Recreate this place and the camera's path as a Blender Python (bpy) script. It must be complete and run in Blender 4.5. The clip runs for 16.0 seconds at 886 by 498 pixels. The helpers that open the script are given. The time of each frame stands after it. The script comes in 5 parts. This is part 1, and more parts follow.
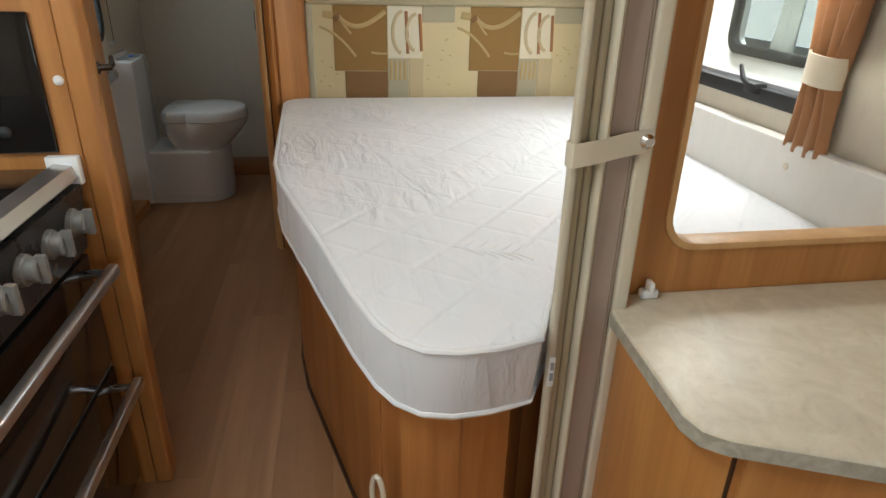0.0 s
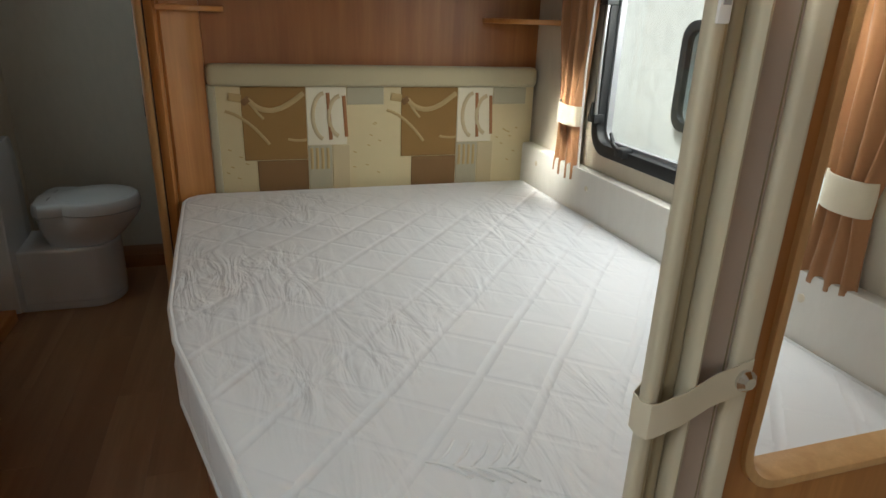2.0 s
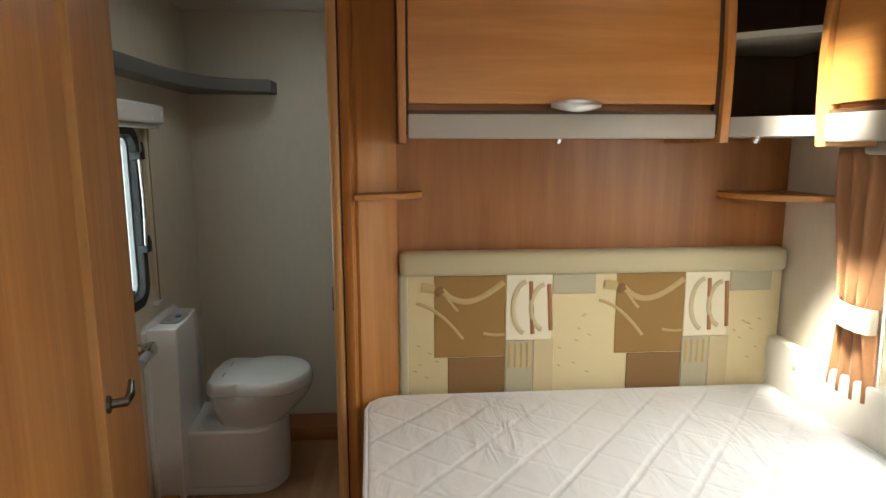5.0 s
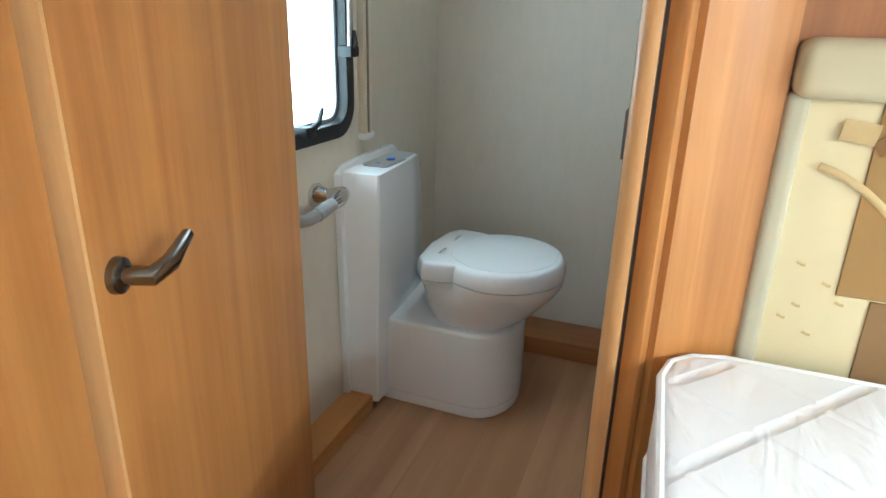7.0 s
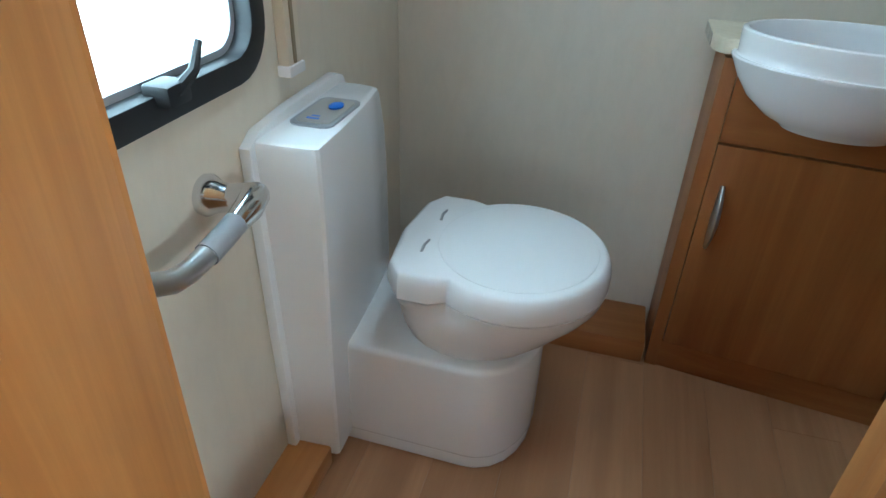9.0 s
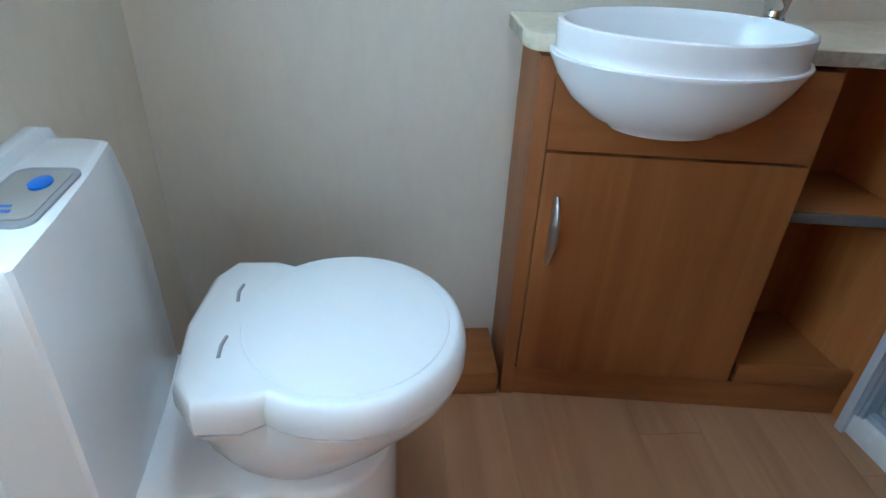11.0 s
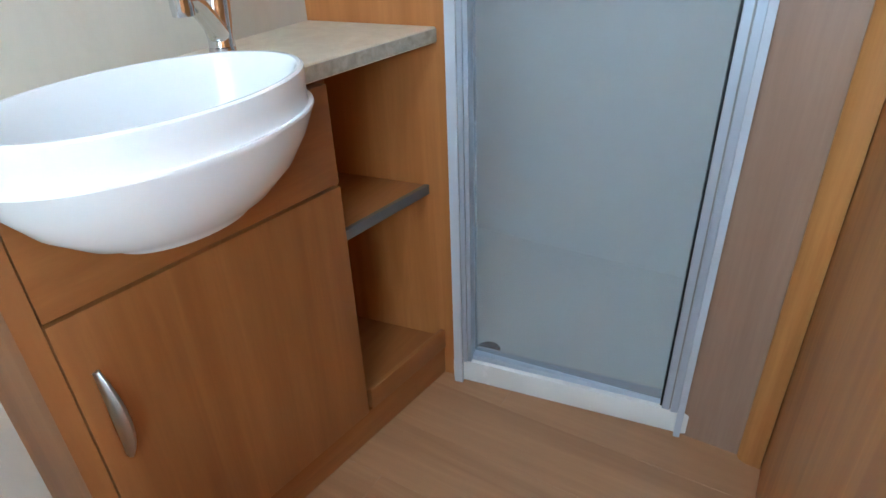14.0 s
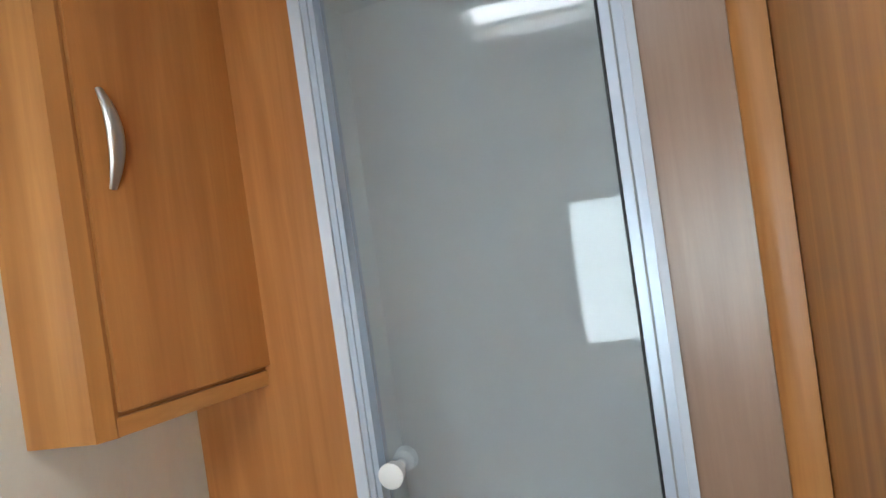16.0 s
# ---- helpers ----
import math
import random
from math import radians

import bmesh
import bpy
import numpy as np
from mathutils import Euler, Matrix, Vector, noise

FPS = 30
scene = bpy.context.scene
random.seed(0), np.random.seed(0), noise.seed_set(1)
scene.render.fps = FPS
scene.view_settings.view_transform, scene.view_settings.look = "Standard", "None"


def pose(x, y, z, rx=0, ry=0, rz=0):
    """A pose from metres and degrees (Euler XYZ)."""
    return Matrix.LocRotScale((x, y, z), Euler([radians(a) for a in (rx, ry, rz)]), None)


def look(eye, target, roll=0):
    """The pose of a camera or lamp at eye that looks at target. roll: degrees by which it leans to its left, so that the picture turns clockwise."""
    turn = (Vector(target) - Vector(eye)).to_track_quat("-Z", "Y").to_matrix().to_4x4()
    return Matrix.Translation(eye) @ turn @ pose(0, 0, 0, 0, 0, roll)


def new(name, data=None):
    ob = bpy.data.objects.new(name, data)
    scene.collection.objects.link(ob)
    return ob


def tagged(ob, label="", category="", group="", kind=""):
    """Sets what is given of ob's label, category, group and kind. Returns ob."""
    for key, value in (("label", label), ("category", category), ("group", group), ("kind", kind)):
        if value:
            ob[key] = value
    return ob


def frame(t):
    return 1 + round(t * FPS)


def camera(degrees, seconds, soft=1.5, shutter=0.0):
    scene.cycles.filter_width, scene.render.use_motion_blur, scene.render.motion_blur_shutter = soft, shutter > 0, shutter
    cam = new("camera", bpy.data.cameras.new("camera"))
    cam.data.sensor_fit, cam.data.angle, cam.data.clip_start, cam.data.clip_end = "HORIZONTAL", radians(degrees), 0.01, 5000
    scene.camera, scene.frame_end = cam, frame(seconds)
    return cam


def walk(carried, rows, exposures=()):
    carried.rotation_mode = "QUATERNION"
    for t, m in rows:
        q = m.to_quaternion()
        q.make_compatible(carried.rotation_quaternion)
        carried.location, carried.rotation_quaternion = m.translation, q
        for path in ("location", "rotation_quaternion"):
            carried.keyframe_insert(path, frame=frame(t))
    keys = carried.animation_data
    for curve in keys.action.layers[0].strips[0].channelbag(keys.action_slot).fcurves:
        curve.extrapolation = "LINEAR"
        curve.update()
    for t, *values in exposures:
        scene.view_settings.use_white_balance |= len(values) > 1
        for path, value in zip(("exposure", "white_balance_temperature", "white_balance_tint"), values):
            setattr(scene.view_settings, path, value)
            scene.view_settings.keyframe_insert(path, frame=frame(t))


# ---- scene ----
cam = camera(71.3, 16.0)
PATH = [
    (0, (0.005, 0.357, 1.154), (0.304, 2.152, 0.324), 1.4),
    (0.5, (-0.024, 0.474, 1.151), (0.383, 2.262, 0.335), 1.2),
    (1, (-0.040, 0.590, 1.151), (0.419, 2.350, 0.308), 1.6),
    (1.5, (-0.025, 0.690, 1.156), (0.472, 2.433, 0.304), 1.2),
    (2, (0.002, 0.76, 1.241), (0.572, 2.548, 0.547), 2.0),
    (2.5, (0.015, 0.798, 1.353), (0.665, 2.649, 0.963), 0.7),
    (3, (0.005, 0.819, 1.417), (0.646, 2.699, 1.187), -1.2),
    (3.5, (0.061, 0.846, 1.43), (0.757, 2.707, 1.203), -2.1),
    (4, (0.039, 0.909, 1.434), (0.795, 2.746, 1.205), -1.3),
    (4.3, (-0.068, 0.987, 1.439), (0.587, 2.862, 1.197), -0.7),
    (4.5, (-0.06, 1.041, 1.433), (0.443, 2.954, 1.133), -0.4),
    (5, (-0.131, 1.204, 1.386), (0.019, 3.172, 1.063), -0.1),
    (5.2, (-0.144, 1.297, 1.371), (-0.173, 3.27, 1.045), 0.8),
    (7.5, (-0.311, 2.316, 1.054), (-0.988, 4.047, 0.317), 1.1),
    (8, (-0.417, 2.532, 1.099), (-1.096, 4.223, 0.274), 0.6),
    (8.2, (-0.469, 2.597, 1.103), (-1.08, 4.26, 0.174), 0.5),
    (10.3, (-0.579, 2.842, 1.055), (-0.855, 4.49, -0.043), 3.2),
    (10.5, (-0.584, 2.894, 1.057), (-0.762, 4.567, -0.024), 3.3),
    (11, (-0.61, 2.995, 1.055), (-0.431, 4.679, -0.01), 2.8),
    (11.5, (-0.639, 3.109, 1.044), (-0.061, 4.755, 0.066), 2.5),
    (12, (-0.649, 3.154, 1.043), (0.056, 4.77, 0.098), 1.8),
    (12.5, (-0.651, 3.194, 1.057), (0.192, 4.736, 0.102), 0.6),
    (13, (-0.632, 3.279, 1.088), (0.509, 4.691, 0.248), -1.8),
    (13.5, (-0.589, 3.292, 1.096), (0.816, 4.396, 0.198), -3.7),
    (14, (-0.571, 3.319, 1.046), (0.895, 4.216, 0.023), -2.2),
    (14.5, (-0.51, 3.327, 1.118), (1.149, 4.205, 0.429), -2.8),
    (15, (-0.484, 3.339, 1.214), (1.276, 4.163, 0.741), -5.3),
    (15.2, (-0.463, 3.328, 1.268), (1.312, 4.156, 0.862), -6.5),
    (15.5, (-0.435, 3.358, 1.328), (1.378, 4.142, 1.016), -6.6),
    (15.6, (-0.436, 3.337, 1.332), (1.378, 4.139, 1.075), -7.4),
    (16, (-0.433, 3.322, 1.337), (1.401, 4.119, 1.318), -8.1),
]
EXPOSURES = [(0.0, 1.05, 6400, 4), (0.5, 0.75, 6400, 4), (1.0, 0.6, 6450, 3), (2.0, 0.3, 6400, 2), (3.0, 0.15, 6000, -4), (3.5, 0.2, 5950, -5), (4.1, -0.2, 6150, -3), (4.5, 0.5, 6500, 1), (5.2, 1.5, 6900, 4),
             (7.5, 2.85, 5350, -5), (8.2, 2.85, 5400, -4), (10.4, 3.1, 4850, -3), (11.5, 3.45, 5050, 0), (12.5, 3.65, 5400, 2), (13.5, 3.7, 5400, 4), (14.0, 3.9, 5500, 5), (14.5, 3.7, 5700, 6), (15.0, 3.65, 5950, 7), (16.0, 3.65, 6450, 9)]
walk(cam, [(t, look(eye, target, roll)) for t, eye, target, roll in PATH], EXPOSURES)

# ---- light ----
world = bpy.data.worlds.new("sky")
scene.world = world
world.use_nodes = True
wn = world.node_tree.nodes
sky = wn.new("ShaderNodeTexSky")
sky.sky_type = "NISHITA"
sky.sun_disc = False
sky.sun_elevation = radians(70)
sky.sun_rotation = radians(-98)
sky.air_density, sky.dust_density, sky.ozone_density = 1.0, 4.0, 1.0
world.node_tree.links.new(sky.outputs["Color"], wn["Background"].inputs["Color"])
wn["Background"].inputs["Strength"].default_value = 0.15

sun = new("sun", bpy.data.lights.new("sun", "SUN"))
sun.data.energy, sun.data.angle, sun.data.color = 5.0, radians(12), (1.0, 0.97, 0.92)
sun.matrix_world = look((-2.9, -0.4, 8), (0, 0, 0))


def window_light(name, eye, target, width, height, watts, color=(0.93, 0.97, 1.0)):
    """Daylight in a window's or roof light's opening."""
    lamp = new(name, bpy.data.lights.new(name, "AREA"))
    lamp.data.shape, lamp.data.size, lamp.data.size_y = "RECTANGLE", width, height
    lamp.data.energy, lamp.data.color = watts, color
    lamp.visible_camera = True
    lamp.matrix_world = look(eye, target)
    return lamp


window_light("daylight_washroom_window", (-1.104, 3.33, 1.14), (0, 3.33, 1.14), 0.40, 0.59, 0.36, (0.78, 0.95, 1.0))
window_light("daylight_washroom_rooflight", (-0.50, 3.55, 2.04), (-0.50, 3.55, 0), 0.30, 0.36, 0.66, (0.88, 0.95, 1.0))
window_light("daylight_bedroom_rooflight", (0.48, 2.45, 1.985), (0.48, 2.45, 0), 0.34, 0.38, 0.2)
window_light("sun_through_bedroom_rooflight", (0.60, 2.41, 1.93), (1.07, 2.71, 0.97), 0.12, 0.14, 1.1, (1.0, 0.95, 0.86)).data.spread = radians(20)
# roof light out of view, added to brighten the kitchen end and folding door
window_light("unseen_kitchen_rooflight", (-0.60, 0.55, 1.985), (-0.60, 0.55, 0), 0.48, 0.48, 6.0)
# narrow beam added to brighten the folding door and the dresser locker
window_light("added_beam_on_folding_door", (-0.62, 0.55, 1.90), (0.40, 1.15, 1.66), 0.30, 0.12, 3.9, (1.0, 0.95, 0.86)).data.spread = radians(33)
window_light("daylight_bedroom_window", (1.10, 2.06, 1.366), (0.72, 2.22, 0.65), 0.86, 0.05, 7.5, (1.0, 0.98, 0.95))
window_light("daylight_lounge_window", (0, -1.53, 1.15), (0, 0, 1.1), 1.5, 0.6, 2.4)
window_light("daylight_kitchen_window", (-1.118, 0.70, 1.3), (0, 0.70, 1.25), 0.7, 0.42, 2.7, (1.0, 0.97, 0.92))


# ---- materials ----
def material(name, color, rough=0.5, metal=0.0, coat=0.0):
    m = bpy.data.materials.new(name)
    m.use_nodes = True
    b = m.node_tree.nodes["Principled BSDF"]
    b.inputs["Base Color"].default_value = (*color, 1)
    b.inputs["Roughness"].default_value = rough
    b.inputs["Metallic"].default_value = metal
    b.inputs["Coat Weight"].default_value = coat
    return m


class Nodes:
    """Short hand for one material's node tree."""

    def __init__(self, m):
        self.t = m.node_tree
        self.b = self.t.nodes["Principled BSDF"]
        self.co = self.t.nodes.new("ShaderNodeTexCoord").outputs["Object"]

    def mapped(self, scale, turn=(0, 0, 0), co=None):
        n = self.t.nodes.new("ShaderNodeMapping")
        n.inputs["Scale"].default_value = scale
        n.inputs["Rotation"].default_value = [radians(a) for a in turn]
        self.t.links.new(co or self.co, n.inputs["Vector"])
        return n.outputs["Vector"]

    def noise(self, scale, vector, detail=4.0, distort=0.0, rough=0.55):
        n = self.t.nodes.new("ShaderNodeTexNoise")
        n.inputs["Scale"].default_value, n.inputs["Detail"].default_value = scale, detail
        n.inputs["Distortion"].default_value, n.inputs["Roughness"].default_value = distort, rough
        self.t.links.new(vector, n.inputs["Vector"])
        return n.outputs["Fac"]

    def wave(self, scale, vector, distort=0.0, profile="SIN", direction="X"):
        n = self.t.nodes.new("ShaderNodeTexWave")
        n.wave_profile, n.bands_direction = profile, direction
        n.inputs["Scale"].default_value, n.inputs["Distortion"].default_value = scale, distort
        n.inputs["Detail"].default_value = 1.0
        self.t.links.new(vector, n.inputs["Vector"])
        return n.outputs["Fac"]

    def ramp(self, fac, stops):
        n = self.t.nodes.new("ShaderNodeValToRGB")
        e = n.color_ramp.elements
        while len(e) < len(stops):
            e.new(0.5)
        for one, (at, color) in zip(e, stops):
            one.position, one.color = at, (*color, 1) if len(color) == 3 else color
        self.t.links.new(fac, n.inputs["Fac"])
        return n.outputs["Color"]

    def mix(self, fac, a, b, how="MIX"):
        n = self.t.nodes.new("ShaderNodeMix")
        n.data_type, n.blend_type = "RGBA", how
        if isinstance(fac, float):
            n.inputs["Factor"].default_value = fac
        else:
            self.t.links.new(fac, n.inputs["Factor"])
        for value, slot in ((a, n.inputs["A"]), (b, n.inputs["B"])):
            slot = [s for s in n.inputs if s.type == "RGBA" and s.name == slot.name][0]
            if isinstance(value, tuple):
                slot.default_value = (*value, 1)
            else:
                self.t.links.new(value, slot)
        return [o for o in n.outputs if o.type == "RGBA"][0]

    def maths(self, how, a, b=0.0):
        n = self.t.nodes.new("ShaderNodeMath")
        n.operation = how
        for k, value in enumerate((a, b)):
            if isinstance(value, (int, float)):
                n.inputs[k].default_value = value
            else:
                self.t.links.new(value, n.inputs[k])
        return n.outputs[0]

    def bump(self, height, strength, distance=0.01, after=None):
        n = self.t.nodes.new("ShaderNodeBump")
        n.inputs["Strength"].default_value, n.inputs["Distance"].default_value = strength, distance
        self.t.links.new(height, n.inputs["Height"])
        if after is not None:
            self.t.links.new(after, n.inputs["Normal"])
        self.t.links.new(n.outputs["Normal"], self.b.inputs["Normal"])
        return n.outputs["Normal"]

    def color(self, c):
        self.t.links.new(c, self.b.inputs["Base Color"])

    def rough(self, f, low, high):
        n = self.t.nodes.new("ShaderNodeMapRange")
        n.inputs["To Min"].default_value, n.inputs["To Max"].default_value = low, high
        self.t.links.new(f, n.inputs["Value"])
        self.t.links.new(n.outputs["Result"], self.b.inputs["Roughness"])

    def random(self):
        return self.t.nodes.new("ShaderNodeObjectInfo").outputs["Random"]


def wood(name, dark, light, grain="Z", rough=0.38, coarse=1.0, vary=0.0):
    m = material(name, light, rough)
    n = Nodes(m)
    long_, wide = 0.8 * coarse, 14 * coarse
    scale = {"X": (long_, wide, wide), "Y": (wide, long_, wide), "Z": (wide, wide, long_)}[grain]
    v = n.mapped(scale)
    broad = n.noise(1.0, v, 3, 1.3)
    fine = n.noise(9.0, v, 6, 0.3, 0.65)
    cloud = n.noise(2.1, n.co, 3)
    c = n.ramp(broad, [(0.32, dark), (0.5, tuple((a + b) / 2 for a, b in zip(dark, light))), (0.68, light)])
    c = n.mix(n.maths("MULTIPLY", n.ramp(fine, [(0.35, (0, 0, 0)), (0.62, (1, 1, 1))]), 0.24), c, tuple(a * 0.72 for a in dark))
    c = n.mix(n.ramp(cloud, [(0.35, (0, 0, 0)), (0.75, (0.35, 0.35, 0.35))]), c, tuple(min(1, a * 1.12) for a in light))
    if vary:
        shift = n.t.nodes.new("ShaderNodeCombineXYZ")
        for k in range(3):
            n.t.links.new(n.maths("MULTIPLY", n.random(), 37.0 + 11 * k), shift.inputs[k])
        for node in n.t.nodes:
            if node.bl_idname == "ShaderNodeMapping":
                n.t.links.new(shift.outputs[0], node.inputs["Location"])
        c = n.mix(n.maths("MULTIPLY", n.random(), vary), c, dark)
    n.color(c)
    n.rough(cloud, rough - 0.07, rough + 0.1)
    n.bump(fine, 0.06, 0.002)
    return m


BEECH = wood("beech_veneer_upright", (0.35, 0.135, 0.033), (0.54, 0.25, 0.075), "Z")
BEECH_X = wood("beech_veneer_across", (0.39, 0.155, 0.040), (0.54, 0.25, 0.075), "X")
BEECH_Y = wood("beech_veneer_along", (0.39, 0.155, 0.040), (0.54, 0.25, 0.075), "Y")
CHERRY = wood("reddish_veneer_upright", (0.245, 0.086, 0.022), (0.345, 0.136, 0.038), "Z")
CHERRY_X = wood("reddish_veneer_across", (0.245, 0.086, 0.022), (0.345, 0.136, 0.038), "X")
AMBER = wood("amber_veneer_upright", (0.33, 0.115, 0.027), (0.49, 0.205, 0.058), "Z")
PALE = wood("pale_beech_edge", (0.55, 0.30, 0.12), (0.68, 0.42, 0.19), "Z", 0.34)
MAUVE_WOOD = wood("mauve_brown_veneer", (0.27, 0.165, 0.11), (0.35, 0.225, 0.16), "Z", 0.3)
FLOOR = wood("oak_look_vinyl", (0.31, 0.152, 0.069), (0.455, 0.25, 0.125), "Y", 0.36, 0.6, 0.35)


def fabric(name, color, weave=420, rough=0.85, mottled=0.12, bump=0.25):
    m = material(name, color, rough)
    n = Nodes(m)
    big = n.noise(7, n.co, 4)
    w1 = n.wave(weave, n.co, 0.6, direction="X")
    w2 = n.wave(weave, n.co, 0.6, direction="Z")
    cloth = n.maths("MULTIPLY", w1, w2)
    n.color(n.mix(n.maths("MULTIPLY", big, mottled * 2), color, tuple(a * 0.62 for a in color)))
    n.bump(cloth, bump, 0.001)
    m.node_tree.nodes["Principled BSDF"].inputs["Sheen Weight"].default_value = 0.15
    return m


def walling(name, color, spot):
    """Vinyl wall board with a fine cloth print."""
    m = material(name, color, 0.55)
    n = Nodes(m)
    fleck = n.noise(26, n.mapped((1, 1, 0.35)), 5, 0.5, 0.7)
    soft = n.noise(2.4, n.co, 3)
    c = n.mix(n.ramp(fleck, [(0.42, (0, 0, 0)), (0.66, (0.5, 0.5, 0.5))]), color, spot)
    n.color(n.mix(n.maths("MULTIPLY", soft, 0.16), c, tuple(a * 0.8 for a in color)))
    n.bump(n.noise(310, n.co, 2), 0.08, 0.001)
    n.rough(soft, 0.48, 0.62)
    return m


WALL = walling("cream_wall_board", (0.67, 0.61, 0.50), (0.61, 0.55, 0.45))
WALL_WASH = walling("beige_washroom_board", (0.62, 0.575, 0.49), (0.56, 0.52, 0.44))
CEILING = walling("off_white_ceiling_board", (0.74, 0.72, 0.67), (0.68, 0.66, 0.61))


def plastic(name, color, rough=0.32, marks=0.1):
    m = material(name, color, rough)
    n = Nodes(m)
    soft = n.noise(5, n.co, 4)
    n.color(n.mix(n.maths("MULTIPLY", soft, marks), color, tuple(a * 0.7 for a in color)))
    n.rough(n.noise(18, n.co, 5), rough - 0.06, rough + 0.12)
    return m


CREAM = plastic("cream_plastic", (0.68, 0.61, 0.48), 0.34)
TAUPE = plastic("taupe_plastic", (0.25, 0.20, 0.12), 0.3)
OLIVE = plastic("olive_cream_vinyl", (0.42, 0.36, 0.24), 0.36)
BEAD = plastic("beige_bead", (0.57, 0.51, 0.39), 0.34)
ROSE = fabric("rose_grey_vinyl", (0.46, 0.37, 0.315), 300, 0.6, 0.06, 0.2)
WHITE = plastic("white_plastic", (0.80, 0.81, 0.82), 0.22, 0.05)
CERAMIC = plastic("white_glazed_plastic", (0.82, 0.84, 0.86), 0.14, 0.04)
ACRYLIC = plastic("white_shower_lining", (0.82, 0.83, 0.82), 0.3, 0.08)
GREY = plastic("grey_plastic", (0.30, 0.31, 0.33), 0.4)
KNOB = plastic("silver_grey_knob", (0.19, 0.185, 0.175), 0.32)
SEAL = plastic("dark_olive_seal", (0.15, 0.115, 0.05), 0.45)
JAMB = plastic("pale_blue_grey_profile", (0.56, 0.61, 0.70), 0.3)
SILVER_STRIP = plastic("silver_grey_strip", (0.36, 0.34, 0.31), 0.36)
DARK_SHELF = plastic("dark_grey_shelf", (0.12, 0.115, 0.11), 0.5)
BLACK = plastic("black_rubber", (0.012, 0.013, 0.015), 0.5)
# dark brown standing in for shade in gaps, recesses and at the bed's foot
SHADOW = plastic("painted_shade_brown", (0.05, 0.022, 0.010), 0.5)
BLUE = plastic("blue_button", (0.03, 0.16, 0.62), 0.3)
GLASS_BLACK = material("black_oven_glass", (0.010, 0.009, 0.009), 0.07)
ENAMEL = plastic("black_enamel", (0.018, 0.018, 0.019), 0.26)
CHROME = material("chrome", (0.72, 0.73, 0.75), 0.12, 1.0)
DARK_CHROME = material("dark_chrome", (0.22, 0.21, 0.20), 0.22, 1.0)
SATIN = material("satin_metal", (0.60, 0.60, 0.60), 0.32, 1.0)
ALU = material("shower_frame_aluminium", (0.50, 0.57, 0.68), 0.34, 0.45)
MIRROR = material("mirror", (0.80, 0.84, 0.84), 0.03, 1.0)
for one in (SATIN, CHROME, ALU):
    nn = Nodes(one)
    nn.rough(nn.noise(40, nn.co, 4), one.node_tree.nodes["Principled BSDF"].inputs["Roughness"].default_value * 0.8,
             one.node_tree.nodes["Principled BSDF"].inputs["Roughness"].default_value * 1.5)

STONE = material("beige_stone_laminate", (0.66, 0.60, 0.47), 0.3)
n_ = Nodes(STONE)
c_ = n_.ramp(n_.noise(15, n_.co, 6, 1.2, 0.65), [(0.3, (0.585, 0.515, 0.39)), (0.55, (0.68, 0.615, 0.48)), (0.75, (0.745, 0.69, 0.56))])
c_ = n_.mix(n_.ramp(n_.noise(70, n_.co, 4), [(0.55, (0, 0, 0)), (0.75, (0.25, 0.25, 0.25))]), c_, (0.45, 0.38, 0.27))
n_.color(c_)
n_.rough(n_.noise(8, n_.co, 3), 0.36, 0.52)

STONE_EDGE = material("grey_stone_edge", (0.40, 0.375, 0.31), 0.4)
n_ = Nodes(STONE_EDGE)
n_.color(n_.ramp(n_.noise(60, n_.co, 5, 0.5), [(0.3, (0.30, 0.28, 0.22)), (0.7, (0.46, 0.43, 0.36))]))

# the mattress's cover: quilted in diamonds, with creases in the cloth
TICKING = material("white_quilted_ticking", (0.72, 0.71, 0.70), 0.62)
n_ = Nodes(TICKING)
q1 = n_.wave(2.6, n_.mapped((1, 1, 1), (0, 0, 40)), 0.7)
q2 = n_.wave(2.6, n_.mapped((1, 1, 1), (0, 0, -52)), 0.7)
seam = n_.maths("MAXIMUM", n_.ramp(q1, [(0.93, (0, 0, 0)), (1.0, (1, 1, 1))]), n_.ramp(q2, [(0.95, (0, 0, 0)), (1.0, (0.55, 0.55, 0.55))]))
crease = n_.noise(1.0, n_.mapped((17, 5, 5), (0, 0, 50)), 3, 1.2, 0.5)
crease2 = n_.noise(11.0, n_.co, 4, 0.8, 0.5)
where = n_.ramp(n_.noise(1.7, n_.co, 2), [(0.42, (0, 0, 0)), (0.62, (1, 1, 1))])
crease = n_.maths("MULTIPLY", crease, where)
quilted = n_.ramp(n_.noise(1.3, n_.co, 2), [(0.30, (0.3, 0.3, 0.3)), (0.5, (1, 1, 1))])
height = n_.maths("ADD", n_.maths("MULTIPLY", n_.maths("MULTIPLY", seam, -0.36), quilted), n_.maths("ADD", n_.maths("MULTIPLY", crease, 3.0), n_.maths("MULTIPLY", crease2, 0.22)))
first = n_.bump(height, 0.55, 0.012)
n_.bump(n_.maths("MULTIPLY", n_.wave(260, n_.co, direction="X"), n_.wave(260, n_.co, direction="Y")), 0.1, 0.001, first)
n_.color(n_.mix(n_.maths("MULTIPLY", n_.noise(3, n_.co, 3), 0.2), (0.74, 0.755, 0.79), (0.66, 0.675, 0.71)))
TICKING.node_tree.nodes["Principled BSDF"].inputs["Sheen Weight"].default_value = 0.3

